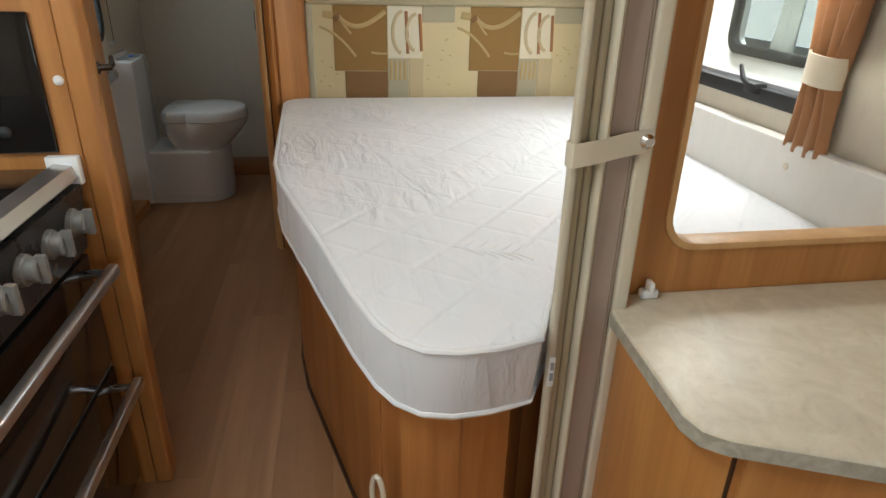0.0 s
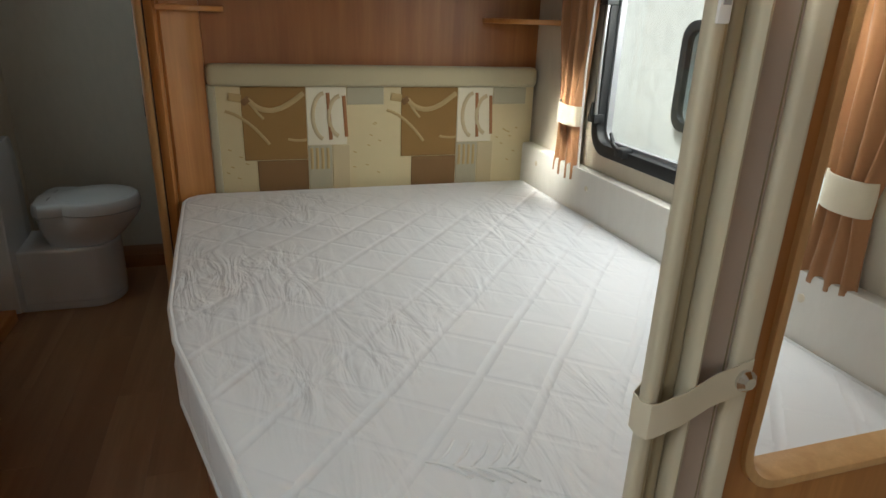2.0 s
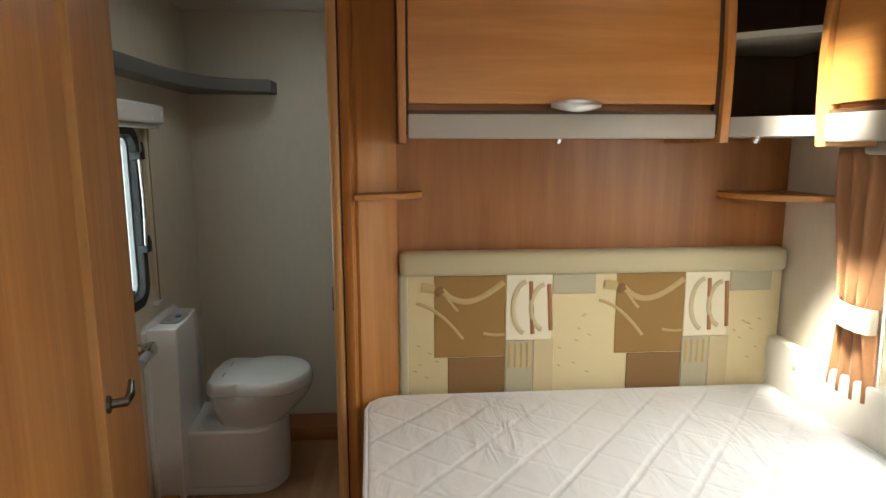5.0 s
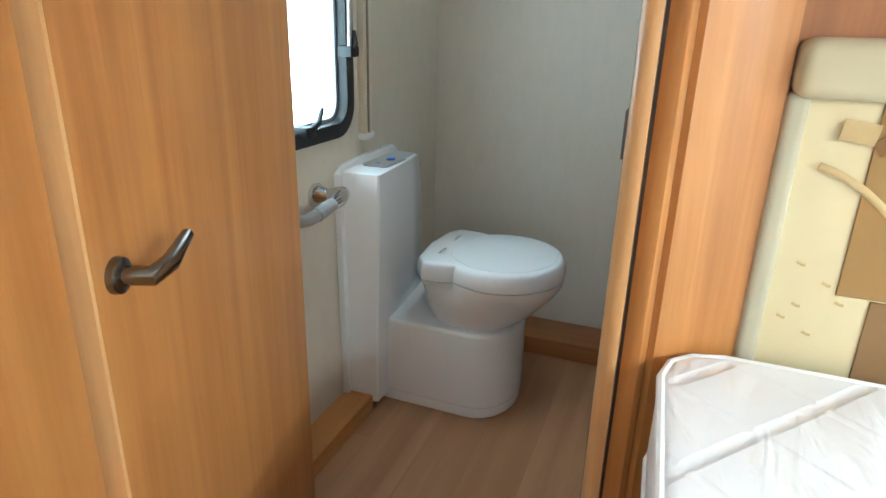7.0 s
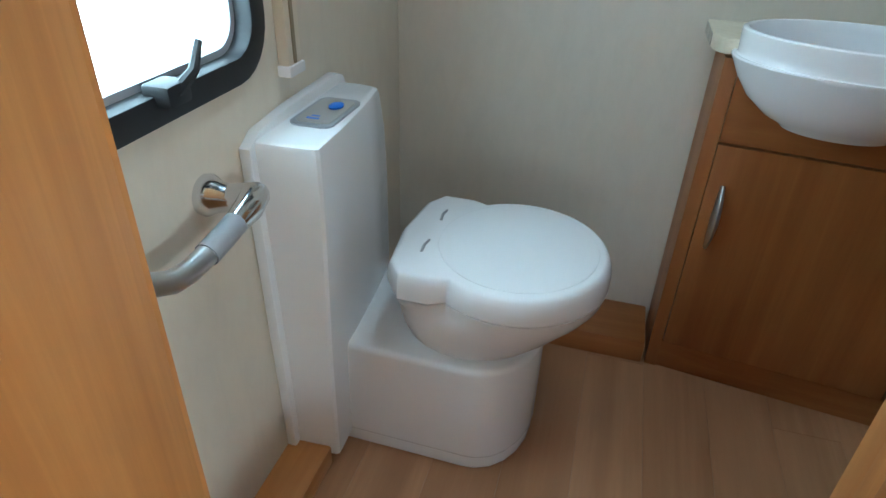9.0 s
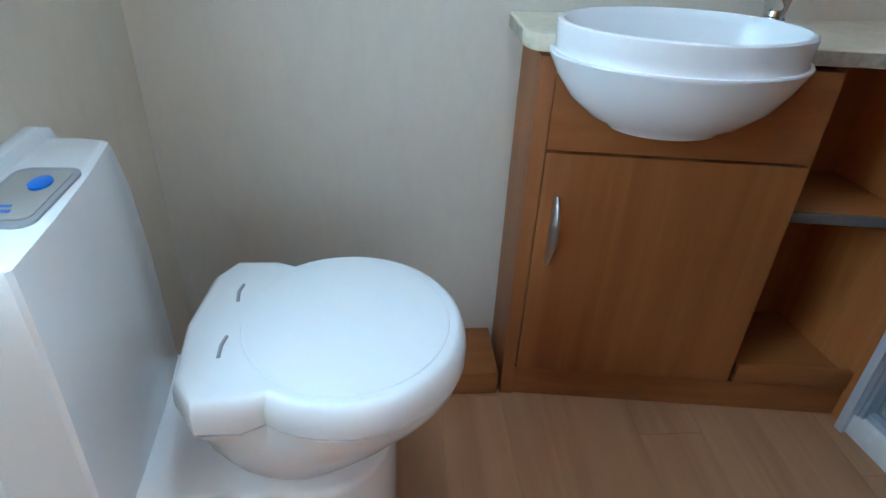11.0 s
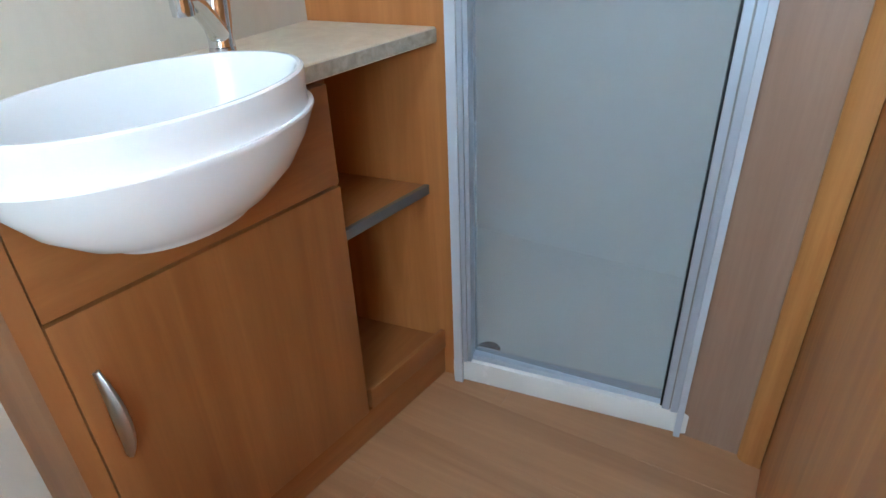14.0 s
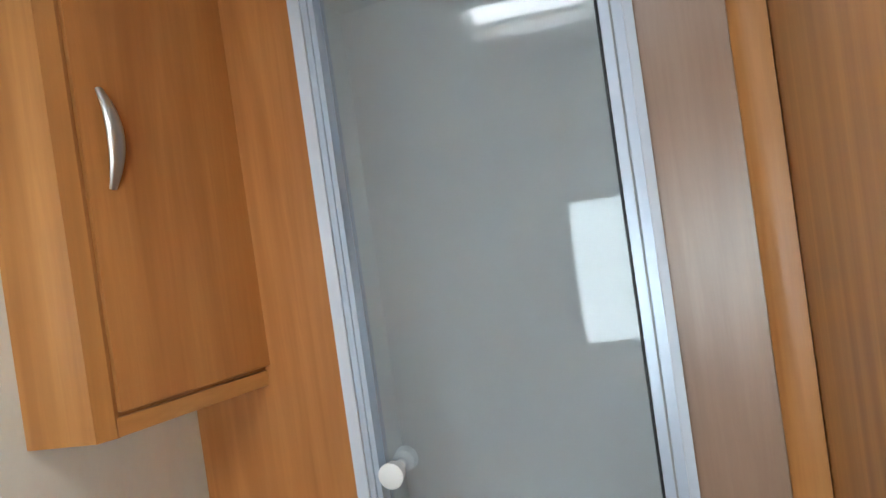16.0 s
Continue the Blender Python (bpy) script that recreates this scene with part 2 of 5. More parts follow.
PIPING = fabric("white_piping", (0.80, 0.81, 0.83), 500)
CURTAIN = fabric("tan_curtain_cloth", (0.36, 0.172, 0.073), 380, 0.8, 0.1)
NET = fabric("white_net_lining", (0.74, 0.72, 0.68), 380)
TIE = fabric("cream_tie_cloth", (0.66, 0.60, 0.47), 380)
HB_CREAM = fabric("cream_upholstery", (0.66, 0.56, 0.34), 260)
HB_TOP = fabric("sage_upholstery", (0.49, 0.43, 0.28), 260)
HB_BROWN = fabric("brown_upholstery", (0.29, 0.165, 0.05), 260)
HB_BROWN2 = fabric("dark_tan_upholstery", (0.22, 0.12, 0.045), 260)
HB_WHITE = fabric("ivory_upholstery", (0.76, 0.71, 0.56), 260)
HB_GREY = fabric("grey_green_upholstery", (0.44, 0.40, 0.285), 260)
HB_GOLD = fabric("gold_thread", (0.50, 0.36, 0.16), 260)


def pane(name, tint, shine_rough=0.02, base=0.04, haze=None):
    """Clear glazing: light passes straight, with a reflection on top; haze: an even diffuse layer's colour and weight.
    """
    m = bpy.data.materials.new(name)
    m.use_nodes = True
    t = m.node_tree
    t.nodes.clear()
    out = t.nodes.new("ShaderNodeOutputMaterial")
    see, gloss = t.nodes.new("ShaderNodeBsdfTransparent"), t.nodes.new("ShaderNodeBsdfGlossy")
    see.inputs["Color"].default_value = (*tint, 1)
    gloss.inputs["Roughness"].default_value = shine_rough
    facing, mixer = t.nodes.new("ShaderNodeLayerWeight"), t.nodes.new("ShaderNodeMixShader")
    facing.inputs["Blend"].default_value = 0.5
    power = t.nodes.new("ShaderNodeMath")
    power.operation = "POWER"
    power.inputs[1].default_value = 4.5
    add = t.nodes.new("ShaderNodeMath")
    add.operation, add.use_clamp = "MULTIPLY_ADD", True
    add.inputs[1].default_value, add.inputs[2].default_value = 1 - base, base
    t.links.new(facing.outputs["Facing"], power.inputs[0])
    t.links.new(power.outputs[0], add.inputs[0])
    t.links.new(add.outputs[0], mixer.inputs["Fac"])
    through_ = see.outputs[0]
    if haze:
        film, blend = t.nodes.new("ShaderNodeBsdfDiffuse"), t.nodes.new("ShaderNodeMixShader")
        film.inputs["Color"].default_value = (*haze[0], 1)
        blend.inputs["Fac"].default_value = haze[1]
        t.links.new(see.outputs[0], blend.inputs[1])
        t.links.new(film.outputs[0], blend.inputs[2])
        through_ = blend.outputs[0]
    t.links.new(through_, mixer.inputs[1])
    t.links.new(gloss.outputs[0], mixer.inputs[2])
    t.links.new(mixer.outputs[0], out.inputs["Surface"])
    return m


WINDOW_GLASS = pane("window_acrylic", (0.94, 0.97, 0.97))
SHOWER_GLASS = pane("grey_tinted_shower_glass", (0.95, 0.97, 0.985), 0.03, 0.026, ((0.58, 0.64, 0.68), 0.22))
NEIGHBOUR_GLASS = pane("dark_window_acrylic", (0.86, 0.92, 0.93), 0.02, 0.06)
FROSTED = bpy.data.materials.new("frosted_window_acrylic")
FROSTED.use_nodes = True
tree = FROSTED.node_tree
milk, shine, both = tree.nodes.new("ShaderNodeBsdfTranslucent"), tree.nodes.new("ShaderNodeBsdfGlossy"), tree.nodes.new("ShaderNodeMixShader")
milk.inputs["Color"].default_value = (0.80, 0.88, 0.90, 1)
shine.inputs["Roughness"].default_value = 0.15
both.inputs["Fac"].default_value = 0.06
tree.links.new(milk.outputs[0], both.inputs[1])
tree.links.new(shine.outputs[0], both.inputs[2])
tree.links.new(both.outputs[0], tree.nodes["Material Output"].inputs["Surface"])
GRASS = material("rough_gravel", (0.22, 0.21, 0.19), 0.9)
n_ = Nodes(GRASS)
n_.color(n_.ramp(n_.noise(14, n_.co, 6, 0.0, 0.7), [(0.3, (0.13, 0.125, 0.11)), (0.7, (0.30, 0.285, 0.26))]))
GELCOAT = plastic("white_caravan_skin", (0.80, 0.81, 0.82), 0.25, 0.06)


# ---- building blocks ----
def box(x0, x1, y0, y1, z0, z1, bevel=0.0, segs=2, bm=None):
    bm = bm or bmesh.new()
    m = Matrix.LocRotScale(((x0 + x1) / 2, (y0 + y1) / 2, (z0 + z1) / 2), None, (abs(x1 - x0), abs(y1 - y0), abs(z1 - z0)))
    made = bmesh.ops.create_cube(bm, size=1, matrix=m)
    if bevel:
        edges = list({e for v in made["verts"] for e in v.link_edges})
        bmesh.ops.bevel(bm, geom=edges, offset=bevel, segments=segs, profile=0.6, affect="EDGES")
    return bm


def prism(points, z0, z1, bevel=0.0, segs=3, axis="z", caps_only=True, bm=None):
    """A polygon drawn in two axes and pulled along the third."""
    bm = bm or bmesh.new()

    def put(a, b, c):
        return {"z": (a, b, c), "y": (a, c, b), "x": (c, a, b)}[axis]

    low = [bm.verts.new(put(a, b, z0)) for a, b in points]
    high = [bm.verts.new(put(a, b, z1)) for a, b in points]
    f0, f1 = bm.faces.new(low[::-1]), bm.faces.new(high)
    count = len(points)
    for i in range(count):
        bm.faces.new((low[i], low[(i + 1) % count], high[(i + 1) % count], high[i]))
    bmesh.ops.recalc_face_normals(bm, faces=bm.faces)
    if bevel:
        rim = list(set(f0.edges) | set(f1.edges)) if caps_only else list(bm.edges)
        bmesh.ops.bevel(bm, geom=rim, offset=bevel, segments=segs, profile=0.6, affect="EDGES")
    return bm


def tube(points, radius, sides=10, closed=False, bm=None, squash=1.0):
    """A round rod along points; radius may be one number or one a point."""
    bm = bm or bmesh.new()
    pts = [Vector(p) for p in points]
    rings, side = [], None
    for i, p in enumerate(pts):
        if closed:
            way = (pts[(i + 1) % len(pts)] - pts[i - 1]).normalized()
        else:
            way = (pts[min(i + 1, len(pts) - 1)] - pts[max(i - 1, 0)]).normalized()
        if side is None:
            side = way.cross(Vector((0, 0, 1)) if abs(way.z) < 0.9 else Vector((1, 0, 0))).normalized()
        side = (side - way * side.dot(way)).normalized()
        up = side.cross(way)
        r = radius[i] if isinstance(radius, (list, tuple)) else radius
        rings.append([bm.verts.new(p + r * (math.cos(a) * side + squash * math.sin(a) * up)) for a in [2 * math.pi * k / sides for k in range(sides)]])
    pairs = list(zip(rings, rings[1:])) + ([(rings[-1], rings[0])] if closed else [])
    for a, b in pairs:
        for k in range(sides):
            bm.faces.new((a[k], a[(k + 1) % sides], b[(k + 1) % sides], b[k]))
    if not closed:
        bm.faces.new(rings[0]), bm.faces.new(rings[-1])
    bmesh.ops.recalc_face_normals(bm, faces=bm.faces)
    return bm


def lathe(profile, centre, sides=32, stretch=(1, 1), axis="z", bm=None):
    """Rings of (radius, height) about an axis through centre."""
    bm = bm or bmesh.new()
    rings = []
    for r, h in profile:
        ring = []
        for k in range(sides):
            a = 2 * math.pi * k / sides
            u, v = r * stretch[0] * math.cos(a), r * stretch[1] * math.sin(a)
            off = {"z": (u, v, h), "x": (h, u, v), "y": (u, h, v)}[axis]
            ring.append(bm.verts.new(Vector(centre) + Vector(off)))
        rings.append(ring)
    for a, b in zip(rings, rings[1:]):
        for k in range(sides):
            bm.faces.new((a[k], a[(k + 1) % sides], b[(k + 1) % sides], b[k]))
    bm.faces.new(rings[0]), bm.faces.new(rings[-1])
    bmesh.ops.recalc_face_normals(bm, faces=bm.faces)
    return bm


def rounded(a0, a1, b0, b1, r, steps=6):
    """The outline of a rectangle with round corners."""
    out = []
    for ca, cb, start in ((a1 - r, b1 - r, 0), (a0 + r, b1 - r, 90), (a0 + r, b0 + r, 180), (a1 - r, b0 + r, 270)):
        for k in range(steps + 1):
            t = radians(start + 90 * k / steps)
            out.append((ca + r * math.cos(t), cb + r * math.sin(t)))
    return out


def ring_plate(outer, inner, c0, c1, axis, bm=None, bevel=0.0):
    """A plate between two outlines of as many points each, pulled from c0 to c1: a wall round an opening, or a frame."""
    bm = bm or bmesh.new()

    def put(a, b, c):
        return bm.verts.new({"z": (a, b, c), "y": (a, c, b), "x": (c, a, b)}[axis])

    loops = [[put(a, b, c) for a, b in line] for c in (c0, c1) for line in (outer, inner)]
    o0, i0, o1, i1 = loops
    count = len(outer)
    edges = []
    for k in range(count):
        j = (k + 1) % count
        for quad in ((o0[k], o0[j], i0[j], i0[k]), (o1[k], i1[k], i1[j], o1[j]), (o0[k], o1[k], o1[j], o0[j]), (i0[k], i0[j], i1[j], i1[k])):
            if len({v.co.to_tuple(6) for v in quad}) > 2:
                bm.faces.new(quad)
    bmesh.ops.remove_doubles(bm, verts=bm.verts, dist=1e-6)
    bmesh.ops.recalc_face_normals(bm, faces=bm.faces)
    if bevel:
        sharp = [e for e in bm.edges if len(e.link_faces) == 2 and e.calc_face_angle() > 1.0]
        bmesh.ops.bevel(bm, geom=sharp, offset=bevel, segments=2, profile=0.6, affect="EDGES")
    return bm


def squared(a0, a1, b0, b1, inner):
    """The rectangle's outline, with one point for each of inner's."""
    ca, cb = (a0 + a1) / 2, (b0 + b1) / 2
    out, quarter = [], len(inner) // 4
    corners = ((a1, b1), (a0, b1), (a0, b0), (a1, b0))
    for k, (a, b) in enumerate(inner):
        out.append(corners[k // quarter])
    return out


def part(name, bm, material_, parent=None, label=""):
    """Links a bmesh, drawn in the world's metres, as one mesh object under a thing or a part."""
    me = bpy.data.meshes.new(name)
    bm.to_mesh(me)
    bm.free()
    me.materials.append(material_)
    for p in me.polygons:
        p.use_smooth = True
    me.set_sharp_from_angle(angle=radians(38))
    ob = new(name, me)
    if parent is not None:
        ob.parent = parent
        if parent.parent is None:
            ob.matrix_parent_inverse = parent.matrix_basis.inverted()
    if label:
        tagged(ob, label)
    return ob


def thing(name, at, label, category, group="", kind=""):
    root = new(name)
    root.matrix_basis = pose(*at)
    root.empty_display_size = 0.05
    return tagged(root, label, category, group, kind)


def setting(name, bm, material_, label, category="wall"):
    return tagged(part(name, bm, material_), label, category, kind="structure")


# ---- the shell ----
XL, XR, Y0, Y1, TOP = -1.075, 1.075, -1.5, 4.19, 1.95
HIGH = 2.0      # the washroom's ceiling
T = 0.045


def side_wall(name, x0, x1, spans, holes, label):
    """A long wall in the y-z plane; each span of y may have one opening with round corners."""
    bm = bmesh.new()
    for (ya, yb), hole in zip(spans, holes):
        if hole is None:
            box(x0, x1, ya, yb, -0.12, HIGH + 0.05, bm=bm)
        else:
            inner = rounded(*hole, 0.07)
            ring_plate(squared(ya, yb, -0.12, HIGH + 0.05, inner), inner, x0, x1, "x", bm=bm)
    return setting(name, bm, WALL, label)


W1 = (1.59, 2.535, 0.865, 1.385)      # bedroom window
W2 = (3.105, 3.555, 0.82, 1.46)      # washroom window
W3 = (0.30, 1.08, 1.06, 1.54)       # kitchen window
side_wall("wall_left", XL - T, XL, [(Y0, 1.3), (1.3, 3.0), (3.0, Y1)], [W3, None, W2], "cream vinyl-faced caravan side wall")
side_wall("wall_right", XR, XR + T, [(Y0, 1.4), (1.4, 2.8), (2.8, Y1)], [None, W1, None], "cream vinyl-faced caravan side wall")
setting("wall_rear", box(XL - T, XR + T, Y1, Y1 + T, -0.12, HIGH + 0.05), WALL_WASH, "beige printed washroom end wall")
inner = rounded(-0.8, 0.8, 0.82, 1.5, 0.08)
setting("wall_front", ring_plate(squared(XL - T, XR + T, -0.12, HIGH + 0.05, inner), inner, Y0 - T, Y0, "y"), WALL, "cream front end wall with a wide window")
setting("floor", box(XL, XR, Y0, Y1, -0.12, -0.006), SHADOW, "dark board under the wood-look floor", "floor")

# ceiling with the three roof lights' openings, the kitchen one added out of view
bm = bmesh.new()
inner = rounded(-0.67, -0.33, 3.35, 3.75, 0.03)
ring_plate(squared(XL, 0.0, 3.10, Y1, inner), inner, HIGH, HIGH + 0.05, "z", bm=bm)
inner = rounded(0.30, 0.66, 2.25, 2.65, 0.03)
ring_plate(squared(0.0, XR, 1.95, 3.10, inner), inner, TOP, TOP + 0.05, "z", bm=bm)
box(XL, 0.0, 1.95, 3.10, TOP, TOP + 0.05, bm=bm)
box(0.0, XR, 3.10, Y1, HIGH, HIGH + 0.05, bm=bm)
inner = rounded(-0.85, -0.35, 0.30, 0.80, 0.03)
ring_plate(squared(XL, XR, Y0, 1.95, inner), inner, TOP, TOP + 0.05, "z", bm=bm)
setting("ceiling", bm, CEILING, "off-white board ceiling with roof lights", "ceiling")
setting("roof", box(XL - T, XR + T, Y0 - T, Y1 + T, HIGH + 0.08, HIGH + 0.11), GELCOAT, "white caravan roof skin", "roof")


def rooflight(x0, x1, y0, y1, top=TOP):
    root = thing("roof_light", ((x0 + x1) / 2, (y0 + y1) / 2, top), "white framed roof light in the ceiling", "roof light")
    part("frame", ring_plate(rounded(x0 - 0.03, x1 + 0.03, y0 - 0.03, y1 + 0.03, 0.04), rounded(x0 + 0.01, x1 - 0.01, y0 + 0.01, y1 - 0.01, 0.02), top - 0.018, top + 0.004, "z", bevel=0.004), WHITE, root)
    for x in (x0 + 0.05, x1 - 0.05):
        part("catch", lathe([(0.016, 0.0), (0.018, -0.012), (0.012, -0.022)], (x, y0 + 0.012, top - 0.016), 14), GREY, root)


rooflight(-0.67, -0.33, 3.35, 3.75, HIGH)
rooflight(0.30, 0.66, 2.25, 2.65)
# unseen frame round the added kitchen lamp
rooflight(-0.85, -0.35, 0.30, 0.80)

# bedroom end partition, with the washroom's doorway left of it
WASH_Y = 3.19
setting("wall_partition", box(-0.25, 0.47, 3.03, WASH_Y, 0, TOP), CHERRY, "wood veneered partition behind the bed")
setting("wall_partition_shower", box(0.47, XR, 3.03, 3.17, 0, TOP), CHERRY, "wood veneered partition behind the bed")
setting("wall_door_return", box(XL, -0.945, 3.088, 3.112, 0, TOP), BEECH, "narrow wooden return beside the washroom doorway")


def door_post():
    root = thing("door_post", (-0.28, 3.0, 0), "fluted beech door post with an olive seal strip", "door frame", kind="structure")
    part("core", prism([(-0.284, 2.9975), (-0.250, 2.9975), (-0.250, WASH_Y), (-0.262, WASH_Y)], 0, TOP), BEECH, root)
    part("back_edge", box(-0.3200, -0.285, 3.050, 3.075, 0, TOP, 0.002), CHERRY, root, "red-brown back edge")
    part("seal_strip", box(-0.3174, -0.285, 2.997, 3.0495, 0, TOP, 0.002), SEAL, root, "olive plastic seal strip")
    edge = [(-0.290, 2.9965), (-0.312, 2.9965), (-0.313, 2.965)] + [(-0.289 - 0.024 * math.cos(radians(k)), 2.950 - 0.024 * math.sin(radians(k))) for k in range(0, 91, 15)] + [(-0.2845, 2.926), (-0.2845, 2.9965)]
    part("round_edge", prism(edge, 0, TOP), PALE, root)
    part("groove", box(-0.284, -0.279, 2.940, 2.9965, 0, TOP), SHADOW, root)
    part("bead", prism([(-0.279, 2.9965), (-0.279, 2.933), (-0.270, 2.924), (-0.254, 2.922), (-0.246, 2.931), (-0.246, 2.9965)], 0, TOP), BEECH, root)
    part("face", prism([(-0.2455, 3.03), (-0.2455, 2.945), (-0.236, 2.940), (-0.215, 2.955), (-0.185, 2.978), (-0.160, 2.988), (-0.128, 2.992), (-0.128, 3.03)], 0, TOP), BEECH, root)
    plate = part("strike_plate", box(-0.3190, -0.3120, 2.972, 3.014, 0.918, 0.985, 0.001), DARK_SHELF, root, "dark grey strike plate")
    part("slot", box(-0.3198, -0.3188, 2.984, 3.002, 0.934, 0.966), BLACK, plate)


door_post()

# partition with the hatch, between dresser and bed
inner = rounded(0.505, 1.005, 0.750, 1.325, 0.055)
setting("wall_hatch", ring_plate(squared(0.437, XR, 0, TOP, inner), inner, 1.20, 1.23, "y"), BEECH, "wooden partition with a round-cornered hatch")
setting("hatch_trim", ring_plate(rounded(0.499, 1.011, 0.744, 1.331, 0.06), rounded(0.511, 0.999, 0.756, 1.319, 0.05), 1.193, 1.237, "y", bevel=0.003), PALE, "pale beech edging round the hatch", "trim")

# trims
setting("duct_box", box(XL, -0.358, 4.025, Y1, 0, 0.066, 0.006), CHERRY_X, "wooden duct box along the wall's foot", "skirting")
setting("baseboard", box(XL, -0.985, 3.113, 3.50, 0, 0.052, 0.006), BEECH_Y, "low wooden skirting box", "skirting")
lining = setting("bed_side_lining", box(1.03, XR, 1.235, 3.03, 0.45, 0.80, 0.01), CEILING, "cream lining board beside the mattress", "trim")
for y in (1.62, 2.05, 2.48, 2.86):
    part("screw_cap", lathe([(0.009, 0.0), (0.009, -0.002), (0.005, -0.004)], (1.03, y, 0.745), 12, axis="x"), CREAM, lining)
setting("shower_side_panel", prism([(0.488, 3.386), (0.486, 3.268), (0.530, 3.268), (0.530, 3.386)], 0, HIGH), MAUVE_WOOD, "mauve-brown veneered panel beside the shower")
setting("shower_corner_trim", prism([(0.482, 3.2675), (0.475, 3.262), (0.470, 3.252), (0.468, 3.240), (0.468, 3.2225), (0.53, 3.2225), (0.53, 3.2675)], 0, HIGH, 0.0), BEECH, "pale beech corner trim", "trim")
setting("partition_lining", box(-0.262, 0.530, WASH_Y, 3.2205, 0.0, HIGH), BEECH, "beech veneered lining board")
setting("wall_basin_end", prism([(0.421, 3.905), (0.380, Y1), (0.475, Y1), (0.475, 3.905)], 0, HIGH), AMBER, "wooden panel between basin and shower")


# ---- windows ----
def caravan_window(name, x, into, hole, latches, pane_material, label):
    """A black-framed hinged caravan window; into: +1 if the room lies to +x."""
    y0, y1, z0, z1 = hole
    root = thing(name, (x, (y0 + y1) / 2, z0), label, "window", kind="structure")
    fr = part("window_frame", ring_plate(rounded(y0 - 0.012, y1 + 0.012, z0 - 0.012, z1 + 0.012, 0.085), rounded(y0 + 0.026, y1 - 0.026, z0 + 0.026, z1 - 0.026, 0.05), x - 0.028 * into, x + 0.014 * into, "x", bevel=0.004), BLACK, root)
    part("seal", ring_plate(rounded(y0 + 0.022, y1 - 0.022, z0 + 0.022, z1 - 0.022, 0.055), rounded(y0 + 0.036, y1 - 0.036, z0 + 0.036, z1 - 0.036, 0.042), x - 0.034 * into, x - 0.014 * into, "x"), GREY, root, "grey inner seal")
    glass = part("pane", prism(rounded(y0 + 0.02, y1 - 0.02, z0 + 0.02, z1 - 0.02, 0.055), x - 0.040 * into, x - 0.036 * into, axis="x"), pane_material, root)
    glass.visible_shadow = pane_material is FROSTED
    for y, z, up in latches:
        b = part("latch", box(x - 0.005 * into, x + 0.034 * into, y - 0.022, y + 0.022, z - 0.014, z + 0.014, 0.006), BLACK, root)
        part("lever", tube([(x + 0.026 * into, y, z), (x + 0.034 * into, y + 0.03 * (0 if up else 1), z + 0.02), (x + 0.030 * into, y + (0.0 if up else 0.055), z + 0.05)], [0.009, 0.007, 0.005], 8), BLACK, b)
    ys = [(y, z) for y, z, up in latches if up]
    if len(ys) == 2:
        part("stay_arm", tube([(x + 0.024 * into, ys[0][0] - 0.012, ys[0][1]), (x + 0.030 * into, ys[0][0] - 0.016, (ys[0][1] + ys[1][1]) / 2), (x + 0.024 * into, ys[1][0] - 0.012, ys[1][1])], 0.006, 10), SATIN, root, "silver stay arm")
    return root


caravan_window("window_1", XR, -1, W1, [(2.345, 0.888, 0), (1.84, 0.888, 0), (2.522, 1.315, 1), (2.522, 0.965, 1)], WINDOW_GLASS, "black-framed bedroom window with round corners")
caravan_window("window_2", XL, 1, W2, [(3.325, 0.845, 0), (3.540, 1.02, 1), (3.540, 1.36, 1)], FROSTED, "black-framed frosted washroom window with round corners")
caravan_window("window_3", XL, 1, W3, [(0.7, 1.085, 0)], WINDOW_GLASS, "black-framed kitchen window")


def blind(name, x0, x1, y0, y1, z0, z1, rail_z, label):
    root = thing(name, ((x0 + x1) / 2, (y0 + y1) / 2, z0), label, "blind")
    part("cassette", box(x0, x1, y0, y1, z0, z1, 0.012, 3), WHITE if x0 < 0 else SILVER_STRIP, root)
    if rail_z is not None:
        part("pull_bar", box(x0 + 0.004, x1 - 0.012, y0 + 0.02, y1 - 0.02, z0 - 0.016, z0 - 0.002, 0.004), SILVER_STRIP, root)
        for y in (y0 + 0.012, y1 - 0.055):
            part("side_rail", box(XL, XL + 0.02, y, y + 0.045, rail_z, z0, 0.004), CREAM, root, "cream guide rail")
            part("rail_end", box(XL, XL + 0.024, y - 0.004, y + 0.049, rail_z - 0.016, rail_z + 0.002, 0.003), WHITE, root, "white rail end cap")
            part("rail_slot", box(XL + 0.0195, XL + 0.0225, y + 0.016, y + 0.024, rail_z + 0.004, z0), TAUPE, root)
    return root


blind("roller_blind", XL, -1.0, 3.115, 3.665, 1.475, 1.545, 0.80, "white roller blind cassette above the washroom window")
pelmet = blind("blind_cassette", 0.985, 1.06, 1.56, 2.62, 1.368, 1.408, None, "grey blind cassette under the lockers")


